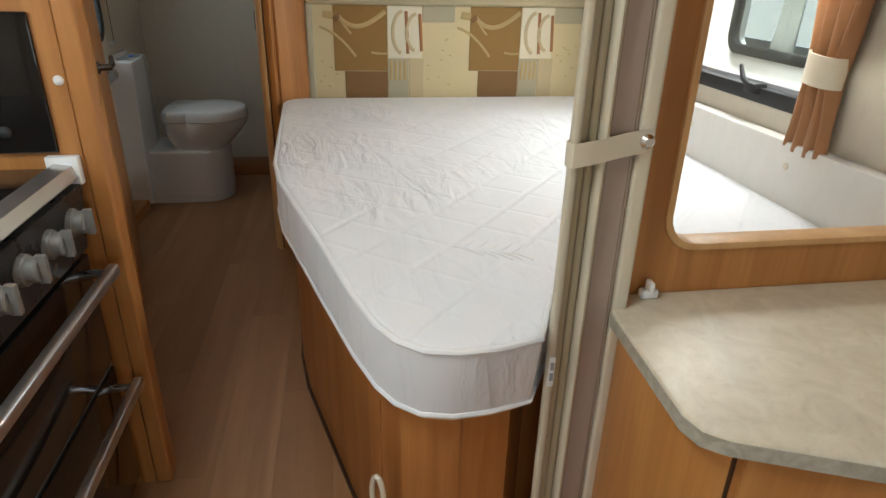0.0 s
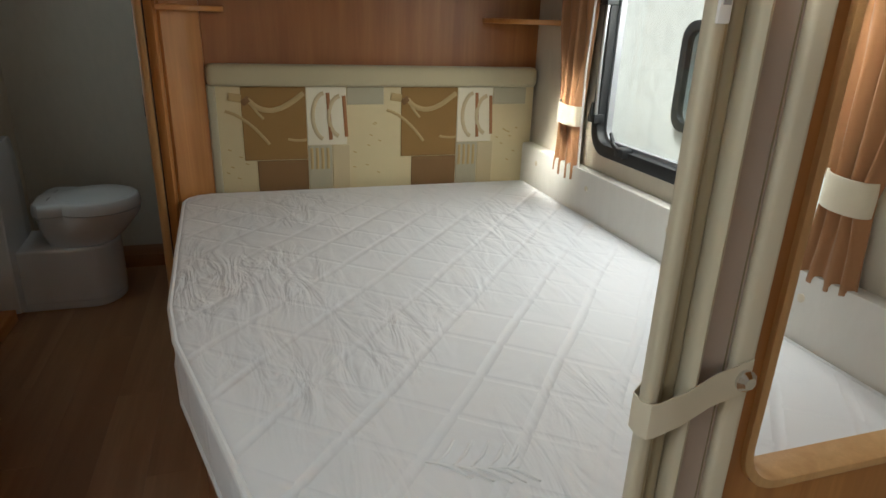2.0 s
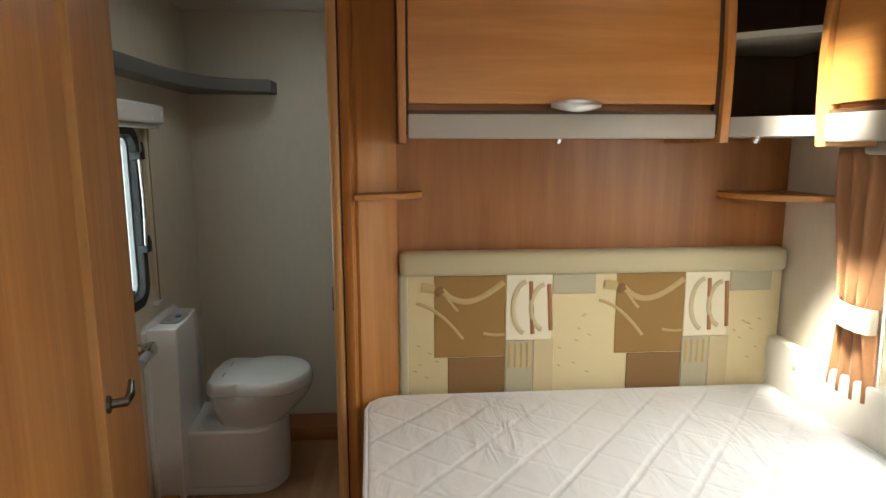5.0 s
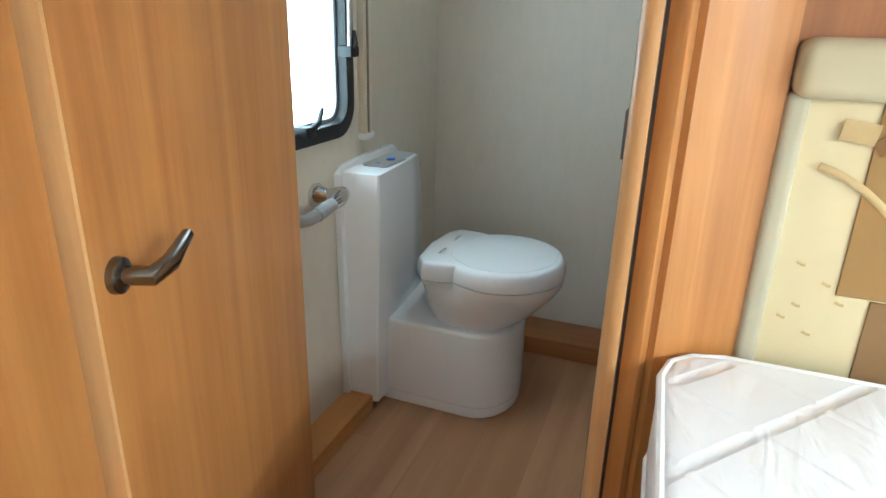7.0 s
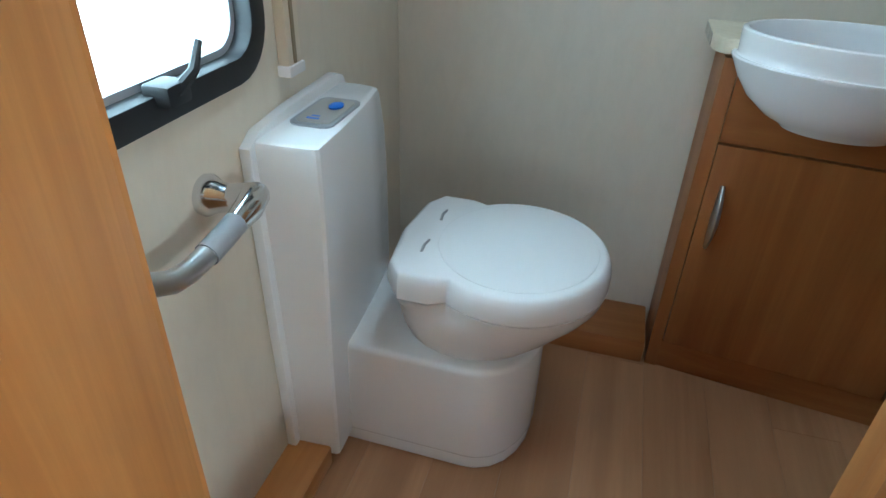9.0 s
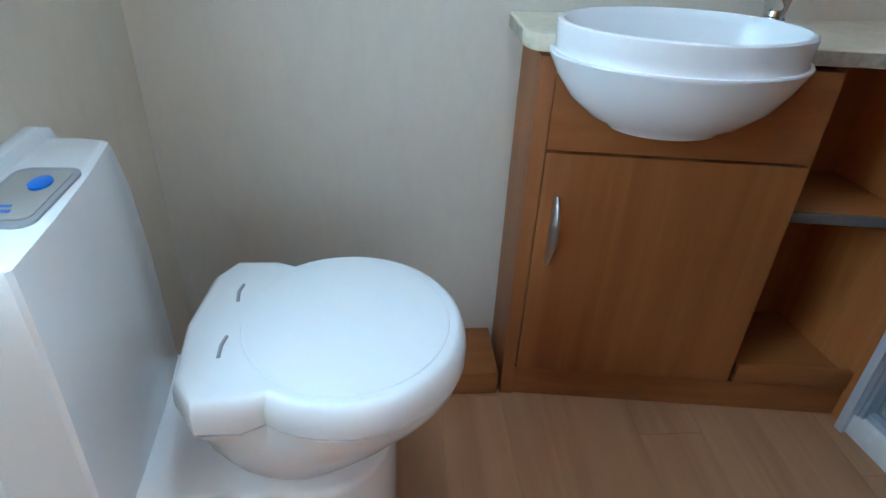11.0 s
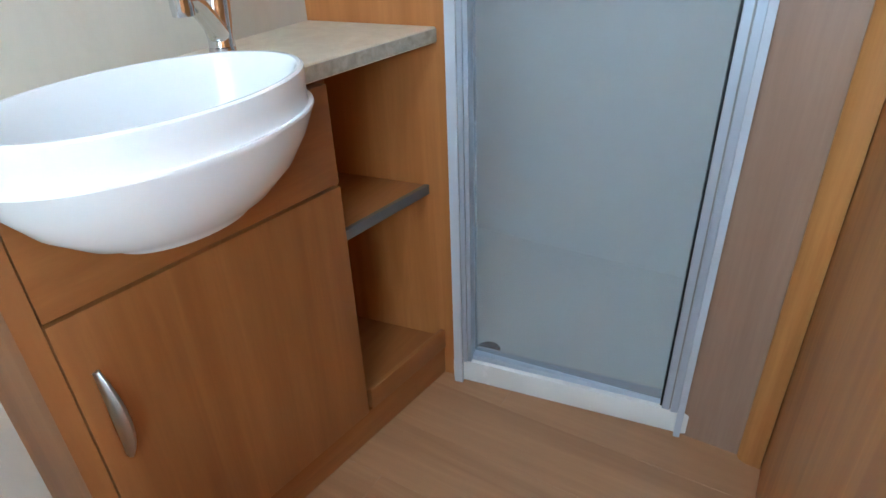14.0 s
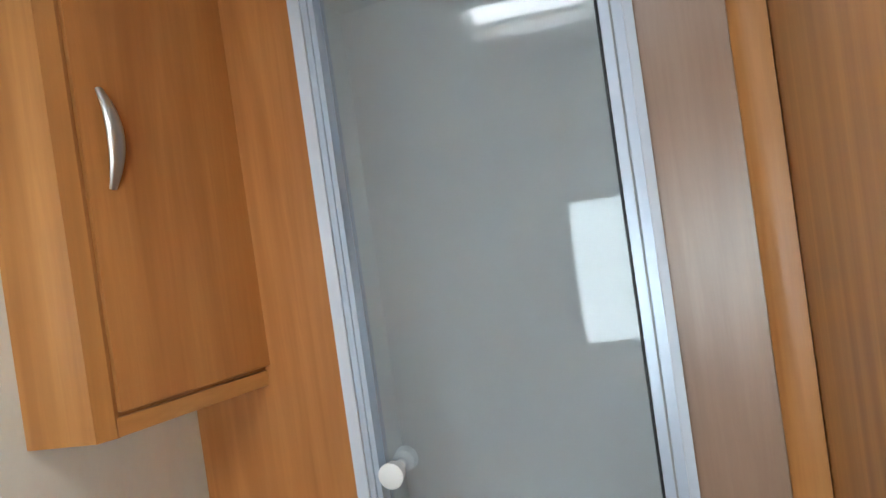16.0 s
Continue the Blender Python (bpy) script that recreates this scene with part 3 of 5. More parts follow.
# ---- curtains ----
def curtain(y0, y1, z0, z1, tie_z, x, lean, label):
    root = thing("curtain", (x, (y0 + y1) / 2, z0), label, "curtain", "curtains of the bedroom window")
    bm = bmesh.new()
    cols, rows_, grid = 60, 26, []
    for j in range(rows_ + 1):
        z = z1 + (z0 - z1) * j / rows_
        d = abs(z - tie_z)
        squeeze = 0.52 + 0.48 * min(1, (d / 0.30)) ** 0.7 if z > tie_z else 0.52 + 0.30 * min(1, d / 0.2)
        line = []
        for i in range(cols + 1):
            u = i / cols - 0.5
            deep = 1.0 if z > tie_z else 1.0 - 0.55 * min(1.0, d / 0.12)
            depth = deep * (0.016 * math.sin(u * 2 * math.pi * 3.5 + 0.6 * math.sin(z * 7)) + 0.004 * math.sin(u * 31 + z * 11))
            y = (y0 + y1) / 2 + lean * (z1 - z) * 0.10 + u * (y1 - y0) * squeeze
            line.append(bm.verts.new((x + depth * (1.15 - 0.35 * squeeze), y, z - 0.006 * math.cos(u * 5) * (j == rows_))))
        grid.append(line)
    for a, b in zip(grid, grid[1:]):
        for i in range(cols):
            bm.faces.new((a[i], a[i + 1], b[i + 1], b[i]))
    ob = part("drape", bm, CURTAIN, root)
    thick = ob.modifiers.new("cloth", "SOLIDIFY")
    thick.thickness, thick.offset = 0.003, 0
    yc = (y0 + y1) / 2 + lean * (z1 - tie_z) * 0.10
    w = (y1 - y0) * 0.30
    ring = [(math.cos(radians(k)), math.sin(radians(k))) for k in range(0, 360, 12)]
    bm = ring_plate([(x + 0.036 * c, yc + w * s) for c, s in ring], [(x + 0.032 * c, yc + (w - 0.004) * s) for c, s in ring], tie_z - 0.032, tie_z + 0.032, "z")
    for v in bm.verts:
        v.co.z += 0.10 * (v.co.y - yc)
    part("tieback", bm, TIE, root, "cream cloth tieback")
    return root


curtain(2.55, 2.745, 0.75, 1.385, 0.965, 1.035, -0.1, "tan curtain gathered by a cream tieback")
curtain(1.50, 1.66, 0.785, 1.385, 0.972, 1.035, 0.05, "tan curtain gathered by a cream tieback")
part("cord", tube([(1.03, 2.545, 1.38), (1.02, 2.545, 1.1), (1.03, 2.548, 0.8)], 0.0035, 6), NET, pelmet, "thin white pull cord")


# ---- bed ----
OUT = [(-0.225, 2.88), (-0.207, 2.42), (-0.190, 2.06), (-0.165, 1.90), (-0.112, 1.685), (-0.060, 1.50), (-0.002, 1.30), (0.034, 1.20), (0.062, 1.152), (0.100, 1.120),
       (0.150, 1.108), (0.21, 1.112), (0.280, 1.130), (0.34, 1.235), (0.40, 1.245), (0.60, 1.25), (1.025, 1.25), (1.025, 2.968), (-0.14, 2.968), (-0.185, 2.955), (-0.214, 2.925)]
OUT = [(x + 0.005, y + 0.009) if y < 1.7 and x < 0.3 else (x, y) for x, y in OUT]


def inset(points, d):
    """The outline moved inwards (drawn counter-clockwise)."""
    out = []
    for i, p in enumerate(points):
        a, b = Vector(points[i - 1]), Vector(points[(i + 1) % len(points)])
        way = (b - a).normalized()
        out.append((p[0] - way.y * d, p[1] + way.x * d))
    return out


def bed():
    root = thing("bed", (0.4, 2.1, 0), "wooden box bed base with an angled foot beside the aisle", "bed")
    line = inset(OUT, 0.035)
    part("base", prism(line[:17] + [(1.025, 3.02), (-0.12, 3.02), (-0.12, 2.93)], 0.0, 0.485, 0.0), AMBER, root)
    # thin dark slab round the bed's foot, a painted contact shadow
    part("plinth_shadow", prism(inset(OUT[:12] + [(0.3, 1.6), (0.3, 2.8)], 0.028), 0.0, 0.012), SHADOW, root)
    for x, y in ((0.045, 1.205), (0.175, 1.142)):
        part("joint", box(x - 0.0012, x + 0.0012, y - 0.0012, y + 0.002, 0.01, 0.485), CHERRY, root)
    part("slat_board", prism(inset(OUT, 0.02), 0.487, 0.503), PALE, root)
    pull = part("finger_pull", tube([(0.036 + 0.016 * math.cos(radians(a)) * 0.6, 1.210 - 0.010 - 0.010 * math.cos(radians(a)), 0.278 + 0.042 * math.sin(radians(a))) for a in range(0, 360, 24)], 0.0055, 8, True), CREAM, root, "cream oval finger pull")
    return root


bed()


def mattress():
    root = thing("mattress", (0.4, 2.1, 0.505), "white quilted mattress with a cut-off foot corner, bare", "mattress")
    bm = prism(OUT, 0.505, 0.655, 0.020, 4)

    def lean(x, y, z):
        """The foot's top edge hangs out a little over its bottom edge."""
        return y - 0.028 * max(0.0, min(1.0, (1.45 - y) / 0.25)) * max(0.0, min(1.0, (z - 0.512) / 0.13)) if x < 0.32 else y

    for v in bm.verts:
        v.co.y = lean(*v.co)
    part("cover", bm, TICKING, root)
    for z in (0.648, 0.512):
        part("piping", tube([(x, lean(x, y, z), z) for x, y in inset(OUT, 0.002)], 0.0062, 8, True), PIPING, root, "white piped edge")
    # woven leaf sprig near the foot: a stem with paired, blunt leaflets
    stem = [(0.205, 1.445), (0.262, 1.415), (0.330, 1.400)]
    for k in range(5):
        t = (k + 0.6) / 5.4
        x, y = 0.205 + 0.125 * t, 1.445 - 0.062 * t + 0.018 * t * t
        long_ = 0.060 * (1 - 0.45 * abs(t - 0.4))
        for s in (1, -1):
            tip = (x + 0.75 * long_, y + s * 0.80 * long_, 0.6553)
            part("leaf_stitching", tube([(x, y, 0.6548), (x + 0.42 * long_, y + s * 0.34 * long_, 0.6553), tip], [0.0018, 0.0036, 0.0020], 8), PIPING, root)
    part("stem_stitching", tube([(x, y, 0.6548) for x, y in stem], 0.0022, 8), PIPING, root)
    return root


mattress()


def headboard():
    root = thing("headboard", (0.47, 3.0, 0.6), "padded headboard in cream and brown patchwork cloth, sage top roll", "headboard")
    part("pad", box(-0.118, 1.062, 2.996, 3.03, 0.56, 1.025, 0.008), HB_CREAM, root)
    part("top_roll", box(-0.125, 1.062, 2.968, 3.03, 1.012, 1.085, 0.024, 4), HB_TOP, root, "sage green padded roll")
    part("left_edge", box(-0.128, -0.100, 2.985, 3.03, 0.56, 1.018, 0.01, 3), HB_GREY, root)

    def patch(x0, x1, z0, z1, m):
        x1 = min(x1, 1.060)
        if x1 - x0 > 0.01:
            part("patch", box(x0, x1, 2.9925, 2.9962, z0, z1, 0.0012, 1), m, root)

    def motif(points, r, m):
        pts = [p for p in points if p[0] < 1.058]
        if len(pts) > 2:
            part("motif", tube([(x, 2.9915, z) for x, z in pts], r * 0.17, 8, squash=4), m, root)

    for k, d in enumerate((0.0, 0.556, 1.112)):
        patch(d - 0.021, d + 0.194, 0.759, 1.011, HB_BROWN)
        patch(d + 0.020, d + 0.194, 0.58, 0.757, HB_BROWN2)
        patch(d + 0.196, d + 0.335, 0.809, 1.011, HB_WHITE)
        patch(d + 0.338, d + 0.470, 0.950, 1.011, HB_GREY)
        patch(d + 0.196, d + 0.280, 0.58, 0.807, HB_GREY)
        patch(d + 0.282, d + 0.345, 0.58, 0.807, HB_HALF)
        motif([(d - 0.060 + 0.008 * i, 0.978 - 0.0012 * i) for i in range(6)], 0.020, HB_PALE)
        motif([(d - 0.012 + 0.003 * i, 0.972 - 0.004 * i) for i in range(5)], 0.022, HB_BROWN2)
        motif([(d + 0.002 + 0.0155 * i, 0.968 - 0.040 * math.sin(math.pi * (i / 12) ** 0.8) + 0.022 * (i / 12) ** 2) for i in range(13)], 0.013, HB_PALE)
        motif([(d - 0.075 + 0.014 * i, 0.930 - 0.0035 * i - 0.0008 * i * i) for i in range(11)], 0.0075, HB_PALE)
        motif([(d + 0.008 + 0.006 * i, 0.960 - 0.011 * i + 0.0004 * i * i) for i in range(8)], 0.0065, HB_PALE)
        motif([(d + 0.128 + 0.011 * i, 0.832 - 0.003 * i + 0.0004 * i * i) for i in range(7)], 0.0065, HB_PALE)
        for off, tall in ((0.0, 0.082), (0.056, 0.072)):
            motif([(d + 0.262 + off - 0.046 * math.sin(radians(a)), 0.909 + tall * math.cos(radians(a))) for a in range(8, 173, 12)], 0.011, HB_HALF)
            motif([(d + 0.270 + off + 0.001 * i, 0.909 + tall - 0.25 * tall * i) for i in range(9)], 0.0095, HB_RUST)
        for i in range(4):
            motif([(d + 0.208 + 0.019 * i, 0.798), (d + 0.209 + 0.019 * i, 0.760), (d + 0.208 + 0.019 * i, 0.722)], 0.0075, HB_GOLD)
        rnd = random.Random(5 + k)
        for _ in range(9):
            x, z = d + 0.355 + 0.1 * rnd.random(), 0.68 + 0.22 * rnd.random()
            motif([(x, z), (x + 0.006, z - 0.003), (x + 0.011, z - 0.004)], 0.003, HB_GOLD)
    for x, z in ((-0.075, 0.80), (-0.04, 0.775), (-0.07, 0.74), (-0.02, 0.75), (-0.05, 0.70), (-0.085, 0.72)):
        motif([(x, z), (x + 0.006, z - 0.003), (x + 0.011, z - 0.004)], 0.003, HB_GOLD)


HB_HALF = fabric("beige_upholstery", (0.56, 0.46, 0.28), 260)
HB_PALE = fabric("straw_thread", (0.48, 0.35, 0.165), 260)
HB_RUST = fabric("rust_thread", (0.34, 0.15, 0.06), 260)
headboard()


# ---- overhead lockers ----
def bow_handle(points, root, width=0.016, tall=0.55, name="handle"):
    """A flat curved metal handle along three points."""
    a, b, c = [Vector(p) for p in points]
    pts = []
    for i in range(13):
        t = i / 12
        pts.append((1 - t) ** 2 * a + 2 * t * (1 - t) * b + t * t * c)
    r = [width * (0.45 + 0.55 * math.sin(math.pi * i / 12)) for i in range(13)]
    return part(name, tube(pts, r, 10, squash=tall), SATIN, root, "satin metal bow handle")


def bulge(depth_at, z0, z1, steps=14):
    return [(depth_at(k / steps), z0 + (z1 - z0) * k / steps) for k in range(steps + 1)]


def end_locker():
    root = thing("overhead_locker", (0.29, 2.9, 1.413), "bow-fronted beech overhead locker above the headboard", "locker", "overhead bedroom lockers")

    def front(t):
        return 2.722 - 0.012 * math.sin(math.pi * t) + 0.030 * t * t

    shape = bulge(front, 1.418, 1.935)
    body = shape + [(3.029, 1.935), (3.029, 1.418)]
    part("body", prism([(max(y, 2.745 + 0.02 * i / 14), z) if i < 15 else (y, z) for i, (y, z) in enumerate(body)], -0.10, 0.665, axis="x"), CHERRY_X, root)
    for x0, x1 in ((-0.122, -0.104), (0.676, 0.698)):
        lip = [(y - 0.012, z) for y, z in bulge(front, 1.398, 1.945)]
        part("end_panel", prism(lip + [(3.029, 1.945), (3.029, 1.398)], x0, x1, 0.003, 2, axis="x"), BEECH, root)
    door = part("door", prism([(y, z) for y, z in shape if z > 1.473] + [(y + 0.018, z) for y, z in reversed(shape) if z > 1.473], -0.098, 0.662, 0.003, 2, axis="x"), BEECH_X, root)
    bow_handle([(0.245, 2.700, 1.488), (0.305, 2.672, 1.483), (0.365, 2.700, 1.488)], door, 0.014, 1.1)
    # solid dark strips paint the shade of the gaps round the door
    part("door_gap", box(-0.098, 0.662, 2.7165, 2.735, 1.4665, 1.4755), SHADOW, root, "dark gap under the door")
    for x0, x1 in ((-0.1038, -0.0985), (0.6625, 0.6755)):
        part("door_gap", prism([(y + 0.005, z) for y, z in shape] + [(y + 0.022, z) for y, z in reversed(shape)], x0, x1, axis="x"), SHADOW, root, "dark gap beside the door")
    part("light_rail", box(-0.10, 0.665, 2.712, 2.75, 1.408, 1.467, 0.006), SILVER_STRIP, root, "silver grey rail strip")
    return root


end_locker()


def side_locker():
    root = thing("overhead_locker", (0.95, 2.0, 1.403), "bow-fronted beech overhead locker above the window", "locker", "overhead bedroom lockers")

    def front(t):
        return 0.862 - 0.014 * math.sin(math.pi * t) + 0.030 * t * t

    shape = bulge(front, 1.408, 1.935)
    part("body", prism_y([(x + 0.024, z) for x, z in shape] + [(XR, 1.935), (XR, 1.408)], 1.235, 2.575), CHERRY, root)
    lip = [(x - 0.012, z) for x, z in bulge(front, 1.388, 1.945)]
    part("end_panel", prism_y(lip + [(XR, 1.945), (XR, 1.388)], 2.578, 2.603), BEECH, root)
    for y0, y1 in ((1.927, 2.572), (1.238, 1.922)):
        door = part("door", prism_y([(x, z) for x, z in shape if z > 1.468] + [(x + 0.018, z) for x, z in reversed(shape) if z > 1.468], y0, y1), BEECH_Y, root)
        yc = (y0 + y1) / 2 + 0.02
        bow_handle([(0.838, yc - 0.06, 1.486), (0.812, yc, 1.481), (0.838, yc + 0.06, 1.486)], door, 0.014, 1.1)
    # solid dark strips, shade painted into the gaps of both doors
    part("door_gap", box(0.8560, 0.880, 1.238, 2.572, 1.4605, 1.4700), SHADOW, root, "dark gap under the doors")
    part("door_gap", prism_y([(x + 0.003, z) for x, z in shape if z > 1.468] + [(x + 0.020, z) for x, z in reversed(shape) if z > 1.468], 1.9222, 1.9268, 0.0), SHADOW, root, "dark gap between the doors")
    part("light_rail", box(0.852, 0.89, 1.236, 2.577, 1.398, 1.461, 0.006), SILVER_STRIP, root, "silver grey rail strip")
    return root


def prism_y(points, y0, y1, bevel=0.003):
    return prism(points, y0, y1, bevel, 2, axis="y")


side_locker()


def corner_cubby():
    root = thing("corner_cubby", (0.85, 2.85, 1.413), "open corner cubby between the lockers, its shade painted dark", "shelf unit")
    # back and side coloured as dark as the shade inside the cubby
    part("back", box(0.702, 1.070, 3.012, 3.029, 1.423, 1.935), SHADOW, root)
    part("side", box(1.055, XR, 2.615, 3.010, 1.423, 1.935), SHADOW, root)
    floor_ = [(0.702, 3.010), (0.702, 2.735), (0.858, 2.612), (1.053, 2.612), (1.053, 3.010)]
    part("bottom", prism(floor_, 1.413, 1.461), SILVER_STRIP, root, "silver grey bottom board")
    part("shelf", prism([(0.702, 3.010), (0.702, 2.76), (0.868, 2.63), (1.053, 2.63), (1.053, 3.010)], 1.651, 1.667), SILVER_STRIP, root, "thin grey shelf")
    return root


corner_cubby()


def corner_shelf(points, z, label):
    c = points[0]
    root = thing("corner_shelf", (c[0], c[1], z), label, "shelf", "small corner shelves")
    part("board", prism(points, z - 0.009, z + 0.009, 0.004, 3), BEECH_X, root)


arc = [(-0.243 + 0.19 * math.sin(radians(a)), 3.028 - 0.13 * math.cos(radians(a))) for a in range(0, 91, 10)]
corner_shelf([(-0.243, 3.028)] + arc, 1.252, "small quarter-round wooden shelf beside the door post")
arc = [(1.073 - 0.225 * math.cos(radians(a)), 3.028 - 0.24 * math.sin(radians(a))) for a in range(0, 91, 10)]
corner_shelf([(1.073, 3.028)] + arc, 1.246, "small quarter-round wooden shelf in the corner")

for x in (0.28, 0.80):
    lamp_ = thing("reading_light_socket", (x, 2.76, 1.40), "tiny chrome light socket under the locker", "light socket", "sockets under the lockers")
    part("socket", lathe([(0.012, 0.01), (0.012, -0.004), (0.006, -0.012)], (x, 2.76, 1.408), 12), CHROME, lamp_)


# ---- folding door ----
def folding_door():
    root = thing("folding_door", (0.37, 1.16, 0), "cream concertina door folded open and strapped", "folding door")
    part("lead_post", box(0.306, 0.319, 1.132, 1.146, 0.01, 1.93, 0.005, 3), BEAD, root)
    for i, (x, x1, m) in enumerate(((0.3195, 0.3338, OLIVE), (0.3342, 0.3485, OLIVE), (0.349, 0.3630, BEAD))):
        back, w = 1.160 + 0.011 * i, (x1 - x) / 2
        flute = [(x, back), (x, 1.150)] + [(x + w - w * math.cos(radians(k)), (1.150, 1.152, 1.147)[i] - (0.005, 0.004, 0.012)[i] * math.sin(radians(k))) for k in range(0, 181, 30)] + [(x1, back)]
        part("pleat", prism(flute, 0.01, 1.93), m, root)
    part("panel", box(0.364, 0.4105, 1.158, 1.190, 0.01, 1.93, 0.004), ROSE, root, "rose grey textured panel")
    for x in (0.3695, 0.4045):
        part("seam", box(x, x + 0.0012, 1.1572, 1.1584, 0.01, 1.93), TAUPE, root)
    part("edge_strip", box(0.412, 0.436, 1.152, 1.199, 0.01, 1.93, 0.006, 3), CREAM, root)
    part("top_track", box(0.296, 0.44, 1.14, 1.192, 1.931, 1.949, 0.003), WHITE, root)
    bm = bmesh.new()
    line = [(0.330, 1.166), (0.305, 1.150), (0.3035, 1.136), (0.308, 1.1275), (0.315, 1.1265), (0.345, 1.131), (0.385, 1.143), (0.422, 1.1475), (0.430, 1.1485)]
    rows_ = []
    for x, y in line:
        lift = 0.016 * (x - 0.30) / 0.13
        rows_.append([bm.verts.new((x + dx, y + dy, 0.925 + lift + dz)) for dz, dx, dy in ((-0.017, 0, 0), (0.017, 0, 0), (0.017, 0.0015, 0.0018), (-0.017, 0.0015, 0.0018))])
    for p, q in zip(rows_, rows_[1:]):
        for k in range(4):
            bm.faces.new((p[k], p[(k + 1) % 4], q[(k + 1) % 4], q[k]))
    bm.faces.new(rows_[0]), bm.faces.new(rows_[-1])
    bmesh.ops.recalc_face_normals(bm, faces=bm.faces)
    strap = part("strap", bm, CREAM, root, "cream strap round the folds")
    part("stud", lathe([(0.010, 0.0), (0.011, -0.005), (0.006, -0.010)], (0.420, 1.1475, 0.940), 14, axis="y"), CHROME, strap)
    for z0, z1 in ((1.245, 1.325), (0.545, 0.60)):
        plate = part("catch_plate", box(0.308, 0.318, 1.1295, 1.133, z0, z1, 0.001), WHITE, root, "white catch plate")
        for z in (z0 + 0.012, z0 + 0.032):
            part("slot", box(0.310, 0.316, 1.1285, 1.1296, z, z + 0.014), GREY, plate)


folding_door()


# ---- dresser ----
TOP_LINE = [(0.455, 1.1985), (0.420, 1.170), (0.408, 1.145), (0.397, 0.903), (0.406, 0.873), (0.431, 0.853), (0.56, 0.800), (1.07, 0.593), (1.07, 1.1985)]


def dresser():
    root = thing("dresser_unit", (0.75, 0.95, 0), "beech dresser cabinet with an angled front", "cabinet")
    line = [(0.465, 1.196), (0.432, 1.165), (0.424, 1.14), (0.414, 0.913), (0.424, 0.890), (0.446, 0.874), (0.57, 0.823), (1.07, 0.620), (1.07, 1.196)]
    part("body", prism(line, 0.0, 0.638), BEECH, root)
    part("joint", box(0.453, 0.457, 0.867, 0.871, 0.0, 0.638), SHADOW, root)
    d = part("door", prism([(0.466, 0.8655), (0.461, 0.856), (1.05, 0.616), (1.055, 0.626)], 0.08, 0.630, 0.002, 2), BEECH, root)
    bow_handle([(0.56, 0.813, 0.55), (0.558, 0.790, 0.49), (0.56, 0.813, 0.43)], d)
    top = thing("worktop", (0.75, 0.95, 0.64), "beige stone-look laminate worktop with an angled front", "worktop")
    part("slab", prism(TOP_LINE, 0.640, 0.668, 0.004, 3), STONE, top)
    part("edging", prism([(x - 0.0015, y - 0.0015) for x, y in TOP_LINE[1:8]] + [(0.9, 1.1), (0.5, 1.17)], 0.643, 0.663), STONE_EDGE, top, "grey stone-look edge")
    hook = thing("hatch_catch", (0.485, 1.19, 0.668), "small white plastic catch on the worktop", "catch")
    part("body", box(0.470, 0.500, 1.175, 1.192, 0.668, 0.684, 0.005, 3), WHITE, hook)
    part("tongue", box(0.480, 0.488, 1.170, 1.190, 0.683, 0.700, 0.003), WHITE, hook)


dresser()


def dresser_locker():
    root = thing("overhead_locker", (0.8, 0.9, 1.35), "bow-fronted beech overhead locker above the dresser", "locker", "kitchen lockers")
    shape = [(0.458, 1.330), (0.450, 1.338), (0.446, 1.36), (0.450, 1.45), (0.480, 1.60), (0.50, 1.75), (0.53, 1.94)]
    part("body", prism_y([(x + 0.02, z) for x, z in shape] + [(1.07, 1.94), (1.07, 1.330)], 0.2, 1.192), BEECH_Y, root)
    part("door", prism_y(shape + [(x + 0.016, z) for x, z in reversed(shape)], 0.25, 1.165), BEECH_Y, root)
    part("bottom_roll", tube([(0.462, 0.2, 1.334), (0.462, 0.7, 1.334), (0.462, 1.188, 1.334)], 0.018, 12), PALE, root)


dresser_locker()


